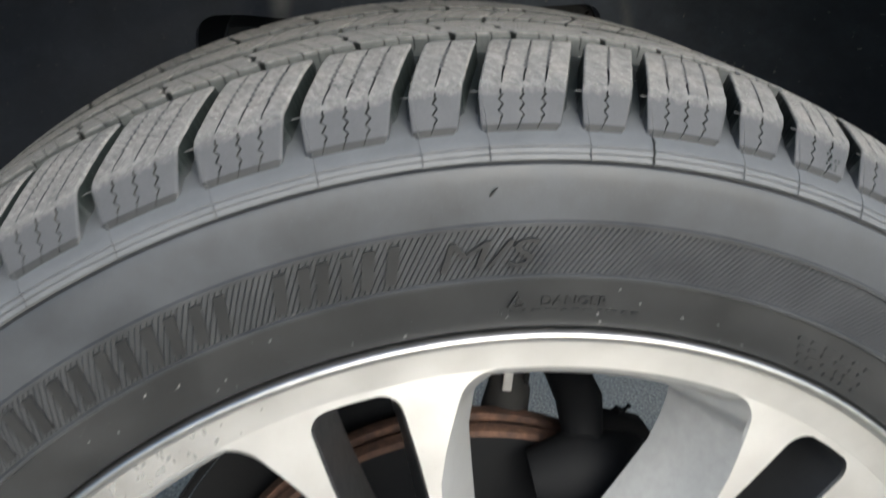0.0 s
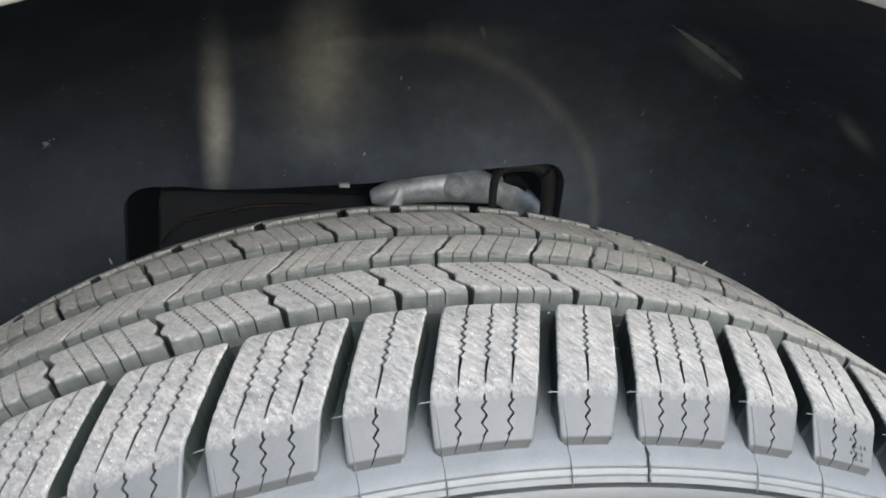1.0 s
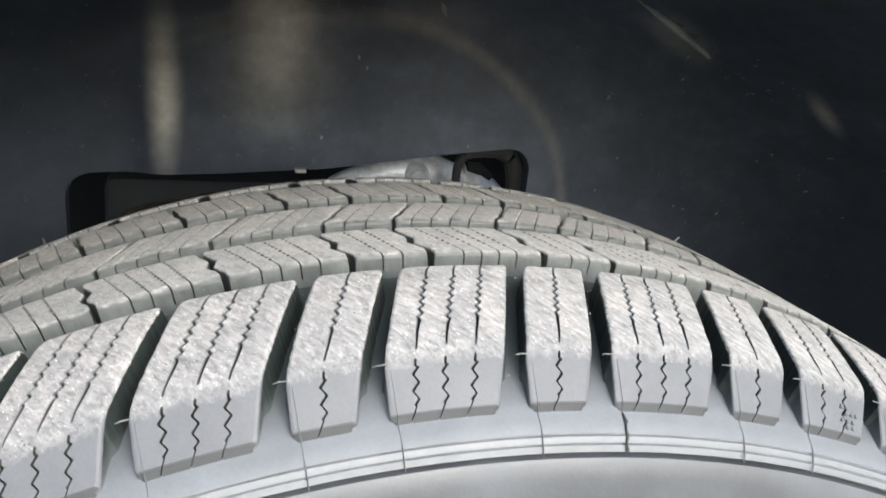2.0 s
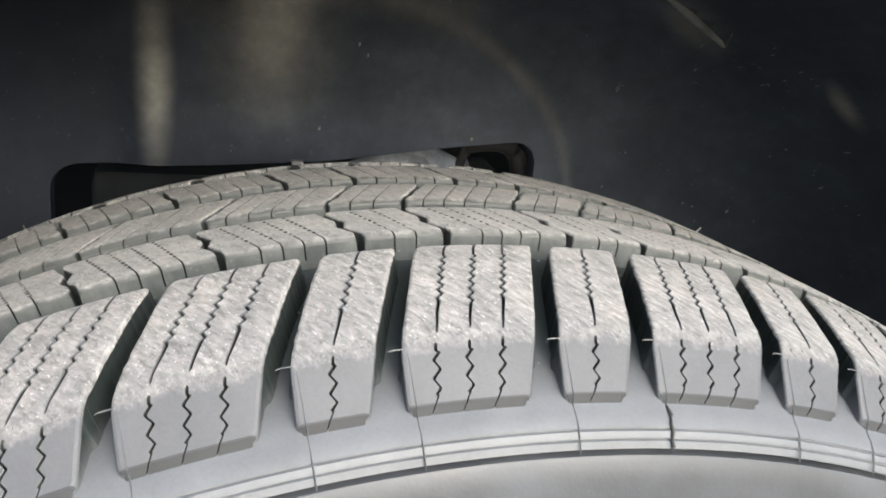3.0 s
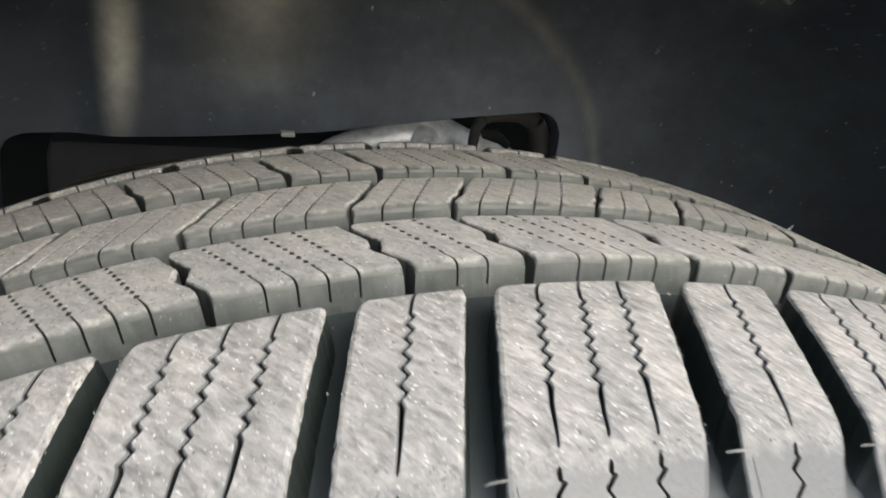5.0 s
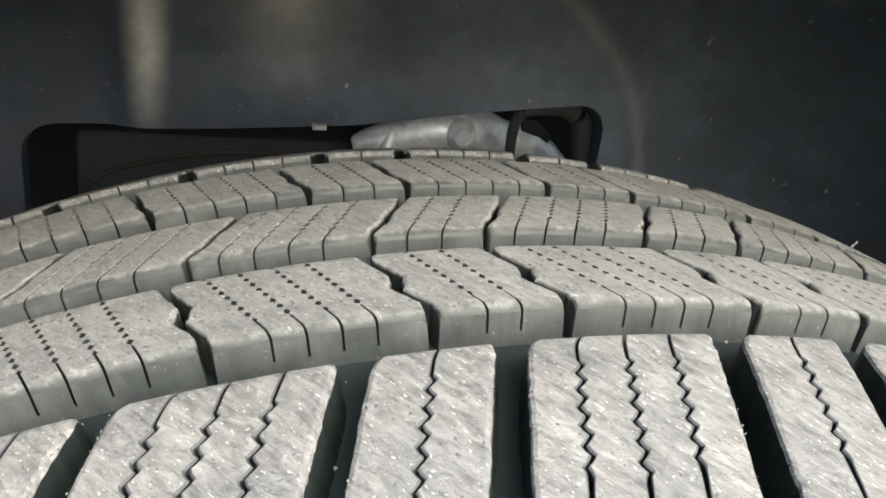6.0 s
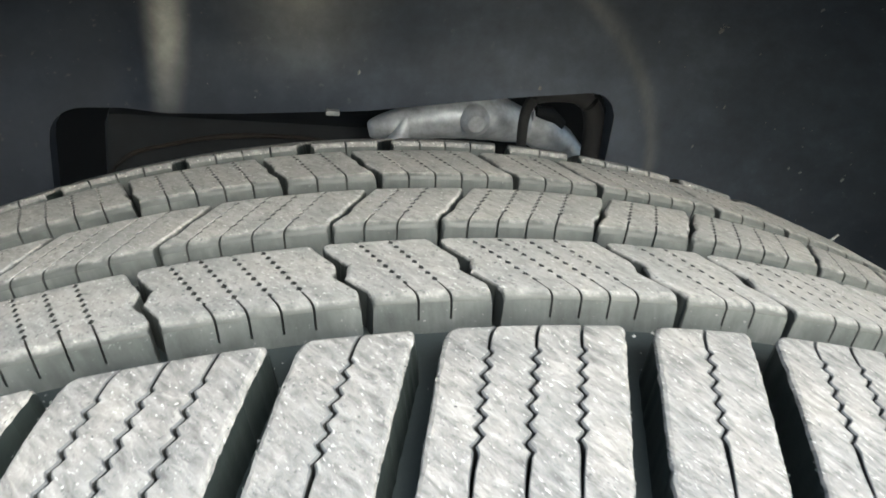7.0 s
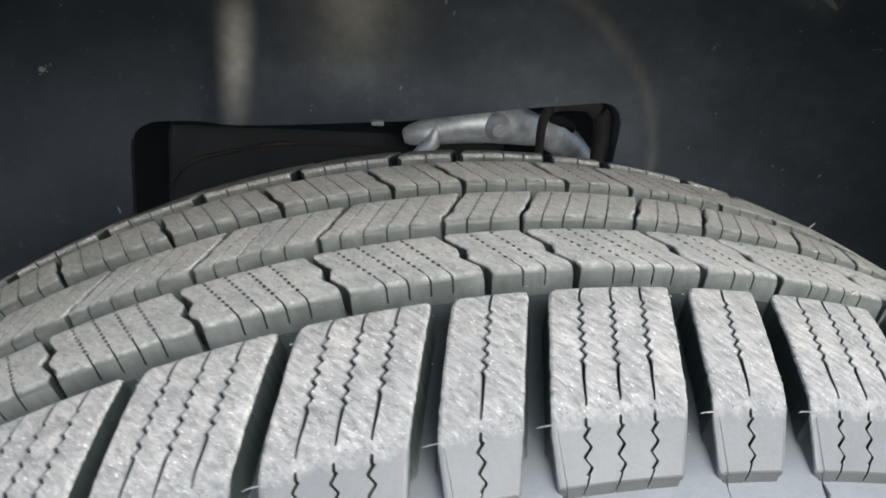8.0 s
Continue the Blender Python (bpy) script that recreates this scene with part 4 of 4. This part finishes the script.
def spoke_mesh():
    """Two arms either side of a slot, from hub to ring; angle 0 is the slot's middle."""
    half = PERIOD / 2
    radii = [0.100, 0.115, 0.130, 0.160, 0.190, 0.205, 0.220, 0.23737, 0.24747, 0.25758, 0.26263, 0.26616, 0.26919, 0.27172, 0.27374, 0.27525, 0.27616, 0.27636, 0.27727, 0.27828, 0.27899, 0.27934, 0.2802]
    verts, faces, slots = [], [], []
    for sign in (-1, 1):
        base = len(verts)
        for r in radii:
            front = -0.1144 + 0.10 * max(0.0, 0.24 - r) ** 1.2
            inner = half_angle(r, False)
            outer = half - half_angle(r, True)
            back = front + 0.045
            draft_in = math.degrees(0.006 / r) if inner > 0.3 else 0.0
            draft_out = math.degrees((0.020 + 0.016 * smooth01((r - 0.256) / 0.022)) / r)
            edge = math.degrees(0.0012 / r)
            e_in = edge if inner > 0.3 else 0.0
            lo, hi = inner + e_in, outer - edge
            cols = [(max(0.0, inner - draft_in), back), (inner, front + (0.0014 if e_in else 0.0))]
            cols += [(lo + (hi - lo) * k / 8, front) for k in range(9)]
            cols += [(outer, front + 0.0014), (outer + draft_out, back)]
            sunk = 0.019 * smooth01((r - 0.252) / 0.027)           # the pocket's wall rounds into its upper end
            for c, (a, y) in enumerate(cols):
                t, q = radians(sign * a), r - sunk if c == 12 else r
                verts.append((q * math.sin(t), y, q * math.cos(t)))
        n = 13
        for j in range(len(radii) - 1):
            for c in range(n - 1):
                p = base + j * n + c
                faces.append((p, p + n, p + n + 1, p + 1) if sign > 0 else (p, p + 1, p + n + 1, p + n))
                slots.append(0 if 2 <= c <= 9 else 2 if c < 2 else 1)
            p = base + j * n
            faces.append((p + n - 1, p + 2 * n - 1, p + n, p) if sign > 0 else (p + n - 1, p, p + n, p + 2 * n - 1))
            slots.append(1)
    return mesh_of("spoke", verts, faces, [ALLOY, POCKET, SLOT_SHADED], slots, smooth=True, sharp=30)


def pocket_end_mesh():
    """Slanted upper end of a wide window, between two spokes; angle 0 is the window's middle."""
    verts, faces = [], []
    run = [(0.2791, -0.1132), (0.2782, -0.1128), (0.2745, -0.1090), (0.2700, -0.1030), (0.2680, -0.0960), (0.2668, -0.0850), (0.2655, -0.0690)]
    cols = 28
    for i in range(cols + 1):
        a = radians(-13.4 + 26.8 * i / cols)
        verts += [(r * math.sin(a), y, r * math.cos(a)) for r, y in run]
    n = len(run)
    for i in range(cols):
        for k in range(n - 1):
            p = i * n + k
            faces.append((p, p + 1, p + n + 1, p + n))
    return mesh_of("pocket_end", verts, faces, [POCKET], smooth=True, sharp=40)


SPOKE, POCKET_END = spoke_mesh(), pocket_end_mesh()
for i in range(SPOKES):
    ob = put("spoke", SPOKE, rim, "split spoke, machined face and grey painted sides")
    ob.rotation_euler = (0, radians(AT + PERIOD * (i + 0.5)), 0)
    put("pocket_end", POCKET_END, rim, "grey painted upper end of a window").rotation_euler = (0, radians(AT + PERIOD * i), 0)
put("hub_face", lathe("hub_face", [(0.0, -0.112), (0.034, -0.112), (0.038, -0.106), (0.085, -0.095), (0.112, -0.099), (0.115, -0.094), (0.112, -0.050), (0.0, -0.045)], ALLOY, 96), rim)

# kerb scuffs in one stretch of the rim, pale flecks on the sidewall
def flecks(name, count, place, seed, long, label, mat, parent):
    rnd = random.Random(seed)
    verts, faces = [], []
    for i in range(count):
        at, angle, r = place(rnd)
        size, lean = long * rnd.uniform(0.3, 1.0) ** 2, rnd.uniform(-0.5, 0.5) + 0.9
        b = len(verts)
        for k in range(6):
            a = k * math.pi / 3
            u, v = size * math.cos(a) * rnd.uniform(0.7, 1.2), 0.38 * size * math.sin(a) * rnd.uniform(0.6, 1.3)
            verts.append(at(angle + math.degrees((u * math.cos(lean) - v * math.sin(lean)) / r), r + u * math.sin(lean) + v * math.cos(lean)))
        faces.append(tuple(range(b, b + 6)))
    return tagged(put(name, mesh_of(name, verts, faces, [mat]), parent), label, kind="stuff")


def on_rim(angle, r):
    y = float(np.interp(r, [0.270, 0.28, 0.29293, 0.2945], [-0.1146, -0.1146, -0.1166, -0.1172])) - 0.00025
    return (r * math.sin(radians(angle)), y, r * math.cos(radians(angle)))


flecks("kerb_scuffs", 48, lambda q: (on_rim, q.gauss(-36.0, 4.0), q.uniform(0.2815, 0.2935)), 5, 0.0030, "pale kerb scuffs on the rim", SCUFF, rim)
flecks("pale_flecks", 46, lambda q: (lambda a, r: on_side(a, r, 0.0003), q.uniform(-42, 22), q.uniform(0.306, 0.331)), 9, 0.0013, "pale dried flecks on the sidewall", SCUFF, tyre)

# ---------------------------------------------------------------- brake
disc = tagged(new("brake_disc"), "vented iron brake disc with a rusty rim, behind the spokes", "brake disc")
disc.location = (0, 0, AXLE)
put("disc_plate", lathe("disc_plate", [(0.166, -0.012), (0.169, -0.010), (0.169, -0.001), (0.165, 0.001)], RUST, 120), disc)
put("disc_plate", lathe("disc_plate", [(0.165, 0.007), (0.169, 0.009), (0.169, 0.018), (0.167, 0.020), (0.06, 0.020)], RUST, 120), disc)
put("disc_face", lathe("disc_face", [(0.06, -0.0118), (0.166, -0.0118)], STEEL, 90), disc)
put("disc_core", lathe("disc_core", [(0.160, 0.001), (0.160, 0.007)], STEEL, 90), disc)
put("disc_hat", lathe("disc_hat", [(0.0, -0.045), (0.075, -0.045), (0.080, -0.040), (0.082, -0.012)], RUST, 72), disc)
shield = tagged(new("splash_shield"), "dark stamped splash shield behind the brake disc", "brake part")
shield.location = (0, 0, AXLE)
put("shield_plate", lathe("shield_plate", [(0.07, 0.030), (0.120, 0.030), (0.124, 0.034), (0.170, 0.034), (0.174, 0.030), (0.203, 0.030)], STEEL, 120, -150, -9), shield)
put("shield_lip", lathe("shield_lip", [(0.2034, 0.030), (0.207, 0.029), (0.209, 0.025), (0.2105, 0.026), (0.2080, 0.031), (0.2034, 0.032)], STEEL, 120, -150, -9), shield)

caliper = tagged(new("brake_caliper"), "dark cast brake caliper over the rusty disc", "brake caliper")
caliper.location = (0, 0, AXLE)
bm = tube([(0.030, -0.030, 0.150), (0.055, -0.032, 0.158), (0.085, -0.032, 0.152), (0.115, -0.030, 0.134), (0.135, -0.028, 0.112)], [0.016, 0.024, 0.027, 0.024, 0.016], 14)
part("caliper_body", bm, STEEL, caliper)
bm = tube([(0.060, -0.030, 0.172), (0.064, 0.000, 0.186), (0.066, 0.040, 0.186), (0.066, 0.070, 0.176)], [0.012, 0.015, 0.015, 0.012], 12)
part("caliper_bridge", bm, STEEL, caliper)
bm = tube([(0.070, 0.010, 0.140), (0.092, 0.020, 0.142), (0.114, 0.026, 0.136), (0.134, 0.030, 0.118)], [0.016, 0.020, 0.018, 0.012], 12)
part("caliper_bracket", bm, STEEL, caliper)
bm = tube([(0.098, 0.026, 0.154), (0.103, 0.024, 0.161), (0.108, 0.026, 0.158), (0.112, 0.026, 0.163)], [0.003, 0.003, 0.0025, 0.002], 8)
part("bleed_screw", bm, STEEL, caliper)
strut = tagged(new("suspension_strut"), "black steel suspension strut with a pale sticker", "strut")
strut.location = (0, 0, AXLE)
bm = tube([(0.024, 0.030, 0.120), (0.025, 0.030, 0.160), (0.026, 0.030, 0.176), (0.024, 0.034, 0.186), (0.022, 0.040, 0.230)], [0.016, 0.016, 0.0145, 0.010, 0.010], 16)
part("strut_tube", bm, BLACK, strut)
part("sticker", box(0.0185, 0.0245, 0.0178, 0.0200, 0.180, 0.195, 0.0004), POCKET, strut, "pale grey sticker")
bm = tube([(0.034, 0.026, 0.168), (0.036, 0.026, 0.185), (0.035, 0.028, 0.225)], 0.0022, 8)
part("brake_pipe", bm, STEEL, strut)

bellows = tagged(new("rubber_bellows"), "black ribbed rubber bellows behind the brake disc", "bellows")
bellows.location = (0, 0, AXLE)
ribs = [(-0.112 + 0.0032 * k, 0.062, 0.132 + 0.0001 * k) for k in range(23)]
part("ribbed_boot", tube(ribs, [0.0225 if k % 2 else 0.0185 for k in range(23)], 20), BELLOWS, bellows, smooth=30)
part("boot_clamp", tube([(-0.0400, 0.062, 0.1342), (-0.0330, 0.062, 0.1344)], 0.0205, 20), STEEL, bellows, smooth=30)

# ---------------------------------------------------------------- wheel arch liner
def opening(x, z):
    """Signed distance to the cut-out for the suspension; negative inside. Its upper edge climbs towards +x."""
    x0, x1, z0, z1, rad = -0.206, 0.158, -0.40, 0.370, 0.020
    z = z - float(np.interp(x, [-0.20, -0.09, -0.01, 0.09, 0.15], [-0.013, -0.0075, -0.001, 0.015, 0.023]))
    cx, cz, hx, hz = (x0 + x1) / 2, (z0 + z1) / 2, (x1 - x0) / 2 - rad, (z1 - z0) / 2 - rad
    qx, qz = abs(x - cx) - hx, abs(z - cz) - hz
    slot = math.hypot(max(qx, 0), max(qz, 0)) + min(max(qx, qz), 0) - rad
    return min(slot, max(abs(x) - 0.45, z - 0.12))          # open to the road low down


def liner_depth(x, z):
    """y of the liner's inner wall: a shallow dome round the axle with a raised tower in the middle."""
    rho = math.hypot(x, z)
    y = float(np.interp(rho, [0.0, 0.36, 0.42, 0.46, 0.50, 0.53, 0.55, 0.565, 0.575, 0.58], [0.350, 0.350, 0.344, 0.332, 0.306, 0.270, 0.232, 0.180, 0.110, 0.040]))
    left = smooth01((x + 0.165) / 0.035)
    right = smooth01((1.04 - math.hypot((x + 0.010) / 0.205, (z - 0.330) / 0.162)) / 0.09)
    y -= 0.015 * left * right
    y -= 0.010 * smooth01((x + 0.085) / 0.03) * smooth01((0.06 - x) / 0.09) * smooth01((z - 0.40) / 0.05)
    return y


def liner_mesh():
    bm = bmesh.new()
    step = 0.007
    nx, nz = 160, 110
    grid = {}
    for i in range(nx + 1):
        for k in range(nz + 1):
            x, z = (i - nx / 2) * step, -0.19 + k * step
            rho = math.hypot(x, z)
            if rho > 0.5805:
                x, z = x * 0.58 / rho, z * 0.58 / rho
            if rho < 0.5805 + 1.5 * step:
                grid[i, k] = [x, z]
    kept = []
    for i in range(nx):
        for k in range(nz):
            c = [(i, k), (i + 1, k), (i + 1, k + 1), (i, k + 1)]
            if all(q in grid for q in c):
                mx, mz = sum(grid[q][0] for q in c) / 4, sum(grid[q][1] for q in c) / 4
                kept.append((c, opening(mx, mz) > 0))
    inside = {q for c, keep in kept if not keep for q in c}
    outside = {q for c, keep in kept if keep for q in c}
    for q in inside & outside:
        for _ in range(4):
            x, z = grid[q]
            d = opening(x, z)
            gx, gz = (opening(x + 1e-4, z) - d) / 1e-4, (opening(x, z + 1e-4) - d) / 1e-4
            n2 = gx * gx + gz * gz or 1
            grid[q] = [x - d * gx / n2, z - d * gz / n2]
    made = {}
    for c, keep in kept:
        if keep:
            for q in c:
                if q not in made:
                    x, z = grid[q]
                    made[q] = bm.verts.new((x, liner_depth(x, z), z))
            vs = [made[q] for q in c]
            if len({tuple(v.co) for v in vs}) == 4:
                bm.faces.new(vs)
    bmesh.ops.remove_doubles(bm, verts=bm.verts[:], dist=0.0008)
    rims = [e for e in bm.edges if e.is_boundary and abs(opening((e.verts[0].co.x + e.verts[1].co.x) / 2, (e.verts[0].co.z + e.verts[1].co.z) / 2)) < 0.004]
    ext = bmesh.ops.extrude_edge_only(bm, edges=rims)
    bmesh.ops.translate(bm, vec=(0, 0.016, 0), verts=[v for v in ext["geom"] if isinstance(v, bmesh.types.BMVert)])
    return bm


car = tagged(new("car_body"), "pale painted car wing over a black wheel arch liner", "car")
car.location = (0, 0, AXLE)
part("wheel_arch_liner", liner_mesh(), LINER, car, "black plastic wheel arch liner with dusty film and painted gleams", smooth=60)
put("liner_roof", lathe("liner_roof", [(0.578, 0.060), (0.583, 0.0), (0.585, -0.08), (0.578, -0.118)], LINER, 160, -112, 112), car, "black plastic roof of the wheel arch")

# triangular stiffening gusset moulded into the liner; edge highlights are painted in its ribs' pale colour
GUSSET = [Vector((0.187, 0.234, 0.517)), Vector((0.240, 0.196, 0.516)), Vector((0.256, 0.243, 0.481))]
bm = bmesh.new()
low = [bm.verts.new(p + Vector((0.002, 0.010, 0.006))) for p in GUSSET]
top = [bm.verts.new(p) for p in GUSSET]
bm.faces.new(top)
for i in range(3):
    bm.faces.new((low[i], low[(i + 1) % 3], top[(i + 1) % 3], top[i]))
gusset = part("liner_gusset", bm, GUSSET_PALE, car, "pale triangular gusset of the liner", smooth=0)
part("gusset_rib", tube([GUSSET[0], GUSSET[0].lerp(GUSSET[2], 0.5) + Vector((0, -0.0015, 0)), GUSSET[2]], [0.0010, 0.0032, 0.0020], 10), PALE_EDGE, gusset, "rib of the gusset with a painted highlight")
part("gusset_rib", tube([GUSSET[1], GUSSET[1].lerp(GUSSET[2], 0.5), GUSSET[2]], [0.0006, 0.0012, 0.0016], 8), GUSSET_PALE, gusset)
part("gusset_rib", tube([GUSSET[0], GUSSET[0].lerp(GUSSET[1], 0.5), GUSSET[1]], [0.0005, 0.0009, 0.0005], 8), PALE_EDGE, gusset, "rib of the gusset with a painted highlight")

rnd = random.Random(3)
verts, faces = [], []
for i in range(150):
    if i < 95:
        x, z = rnd.gauss(0.31, 0.07), rnd.gauss(0.40, 0.08)
    else:
        x, z = rnd.uniform(-0.45, 0.45), rnd.uniform(0.36, 0.54)
    if math.hypot(x, z) > 0.57 or opening(x, z) < 0.004:
        continue
    y = liner_depth(x, z) - 0.0004
    s = rnd.choice([0.0003, 0.0004, 0.0005, 0.0006, 0.0011])
    b = len(verts)
    turn = rnd.uniform(0, 3)
    for k in range(5):
        a = turn + k * 2 * math.pi / 5
        rr = s * rnd.uniform(0.5, 1.3)
        p = (x + rr * math.cos(a), z + 1.5 * rr * math.sin(a))
        verts.append((p[0], liner_depth(*p) - 0.0003, p[1]))
    verts.append((x, y - 0.5 * s, z))
    faces += [(b + k, b + (k + 1) % 5, b + 5) for k in range(5)]


def splat(x, z, long, wide, lean):
    """A flat dried splash on the liner, with an uneven outline."""
    b = len(verts)
    for k in range(9):
        a = k * 2 * math.pi / 9
        q = rnd.uniform(0.6, 1.15)
        u, v = long * q * math.cos(a), wide * q * math.sin(a)
        p = (x + u * math.cos(lean) - v * math.sin(lean), z + u * math.sin(lean) + v * math.cos(lean))
        verts.append((p[0], liner_depth(*p) - 0.0003, p[1]))
    verts.append((x, liner_depth(x, z) - 0.0009, z))
    faces.extend((b + k, b + (k + 1) % 9, b + 9) for k in range(9))


for x, z, long, wide, lean in ((0.067, 0.498, 0.0070, 0.0020, -1.0), (0.278, 0.478, 0.0022, 0.0015, 0.3), (0.301, 0.460, 0.0018, 0.0014, 0.2), (0.310, 0.456, 0.0018, 0.0012, -0.3),
                               (0.213, 0.440, 0.0020, 0.0016, 1.2), (-0.256, 0.394, 0.0026, 0.0022, 0.4), (-0.010, 0.520, 0.0020, 0.0012, 0.9), (0.341, 0.407, 0.0020, 0.0014, -0.4)):
    splat(x, z, long, wide, lean)
for x, z, spread, count in ((0.280, 0.470, 0.0034, 11), (0.304, 0.459, 0.0060, 7), (0.213, 0.440, 0.0030, 4), (-0.256, 0.394, 0.0030, 4), (0.277, 0.478, 0.0030, 4)):
    for _ in range(count):                 # spattered clusters round the larger drops
        splat(x + rnd.gauss(0, spread), z + rnd.gauss(0, spread), rnd.uniform(0.0005, 0.0013), rnd.uniform(0.0004, 0.0009), rnd.uniform(0, 3))
tagged(put("mud_specks", mesh_of("mud_specks", verts, faces, [DUST]), car), "dried mud specks on the liner", kind="stuff")

# ---------------------------------------------------------------- wing and bonnet
LIPR = 0.5428


def wing_mesh():
    verts, faces = [], []
    steps = 120
    rows = [(LIPR, -0.100), (LIPR, -0.119), (LIPR + 0.003, -0.1235), (LIPR + 0.012, -0.127), (LIPR + 0.030, -0.128), (LIPR + 0.045, -0.124)]
    for i in range(steps + 1):
        a = radians(-112 + 224 * i / steps)
        for r, y in rows:
            verts.append((r * math.sin(a), y, r * math.cos(a)))
        r = LIPR + 0.045
        fx, fz = math.sin(a), math.cos(a)
        far = min(1.15 / max(1e-6, abs(fx)), (0.72 if fz > 0 else 0.24) / max(1e-6, abs(fz)))
        far = max(far, r + 0.01)
        for k in range(1, 5):
            rr = r + (far - r) * k / 4
            verts.append((rr * fx, -0.124 + 0.06 * max(0.0, rr * fz - 0.45) ** 1.0, rr * fz))
    n = len(rows) + 4
    for i in range(steps):
        for k in range(n - 1):
            p = i * n + k
            faces.append((p, p + n, p + n + 1, p + 1))
    return mesh_of("wing", verts, faces, [PAINT], smooth=True, sharp=50)


put("wing", wing_mesh(), car, "pale painted wing with a rolled wheel arch lip")


def bonnet_mesh():
    """A crowned sheet that rolls down to meet the wing's upper edge."""
    run = [(-0.106, 0.700), (-0.104, 0.716), (-0.096, 0.730), (-0.080, 0.741), (-0.050, 0.749), (0.02, 0.757), (0.20, 0.772), (0.50, 0.788), (0.85, 0.793), (1.20, 0.788), (1.50, 0.772), (1.70, 0.752)]
    cols = 24
    verts, faces = [], []
    for down in (0.0, 0.012):
        for y, z in run:
            for c in range(cols + 1):
                x = 1.15 * (2 * c / cols - 1)
                verts.append((x, y + (0.5 * down if y < 0 else 0), z - down - 0.035 * (x / 1.15) ** 2 * min(1.0, max(0.0, (y + 0.1) / 0.3))))
    n, k = cols + 1, len(run)
    for j in range(k - 1):
        for c in range(cols):
            p = j * n + c
            faces.append((p, p + 1, p + n + 1, p + n))
            q = k * n + p
            faces.append((q, q + n, q + n + 1, q + 1))
        for c in (0, cols):
            p = j * n + c
            faces.append((p, p + n, k * n + p + n, k * n + p))
    for j in (0, k - 1):
        for c in range(cols):
            p = j * n + c
            faces.append((p, p + 1, k * n + p + 1, k * n + p))
    return mesh_of("bonnet", verts, faces, [PAINT], smooth=True, sharp=60)


# Unseen panel, added to close the car above the arch and block the sky.
put("bonnet", bonnet_mesh(), car, "pale painted bonnet with rolled edge, added out of view")
part("inner_wing", box(-0.60, 0.60, 0.56, 0.575, -0.05, 0.70, 0.003), STEEL, car)

# ---------------------------------------------------------------- suspension behind the opening
arm = tagged(new("control_arm"), "cast aluminium upper control arm with ball joint and rubber boot", "suspension arm")
arm.location = (0, 0, AXLE)
bm = tube(*smooth_path([(-0.002, 0.385, 0.344), (0.006, 0.385, 0.346), (0.030, 0.385, 0.352), (0.056, 0.385, 0.358), (0.080, 0.387, 0.359), (0.100, 0.394, 0.354), (0.118, 0.402, 0.349)], [0.005, 0.009, 0.0130, 0.017, 0.018, 0.0155, 0.012]), 18)
part("arm_casting", bm, CAST, arm)
bm = tube([(0.071, 0.362, 0.358), (0.071, 0.366, 0.3585), (0.071, 0.372, 0.359), (0.071, 0.380, 0.360)], [0.006, 0.0105, 0.0115, 0.0120], 18)
part("ball_joint", bm, CAST, arm)
bm = tube([(0.116, 0.402, 0.352), (0.130, 0.404, 0.347), (0.148, 0.410, 0.336), (0.165, 0.418, 0.322)], [0.014, 0.015, 0.014, 0.012], 14)
part("arm_end", bm, CAST, arm)
bm = tube([(0.122, 0.396, 0.362), (0.134, 0.398, 0.360), (0.146, 0.402, 0.352)], [0.005, 0.0065, 0.005], 10)
part("boot_cap", bm, STEEL, arm)
bm = tube([(0.010, 0.378, 0.330), (0.020, 0.376, 0.343), (0.024, 0.380, 0.355)], [0.006, 0.007, 0.006], 10)
part("arm_web", bm, CAST, arm)
bm = tube(*smooth_path([(0.104, 0.350, 0.300), (0.101, 0.348, 0.343), (0.100, 0.346, 0.370), (0.106, 0.346, 0.382), (0.120, 0.347, 0.3855), (0.138, 0.348, 0.385), (0.150, 0.350, 0.374), (0.154, 0.352, 0.348), (0.154, 0.354, 0.300)],
                       [0.0035, 0.0035, 0.0038, 0.0044, 0.0052, 0.0062, 0.0074, 0.0076, 0.0076]), 14)
hose = part("rubber_hose", bm, BLACK, None)
hose.location = (0, 0, AXLE)
tagged(hose, "black rubber hose arched beside the control arm", "hose")
rail = tagged(new("frame_rail"), "dark steel frame rail behind the wheel", "frame rail")
rail.location = (0, 0, AXLE)
part("rail_beam", box(-0.188, 0.095, 0.412, 0.50, 0.205, 0.341, 0.014), RAIL, rail)
part("rail_flange", box(-0.180, 0.085, 0.398, 0.430, 0.222, 0.236, 0.004), RAIL, rail)
bm = tube(*smooth_path([(-0.186, 0.400, 0.290), (-0.168, 0.400, 0.312), (-0.134, 0.400, 0.323), (-0.098, 0.400, 0.330), (-0.050, 0.402, 0.331), (-0.010, 0.404, 0.326)], [0.0010, 0.0016, 0.0014, 0.0020, 0.0013, 0.0010]), 10)
part("brake_line", bm, OILY, rail, "thin brown rusty line along the rail")
clip = part("metal_clip", box(-0.0044, 0.0044, -0.002, 0.010, -0.0016, 0.0016, 0.0008), SCUFF, None)
clip.location = (-0.0315, 0.330, AXLE + 0.3675)
tagged(clip, "small pale metal clip on the liner edge", "clip")
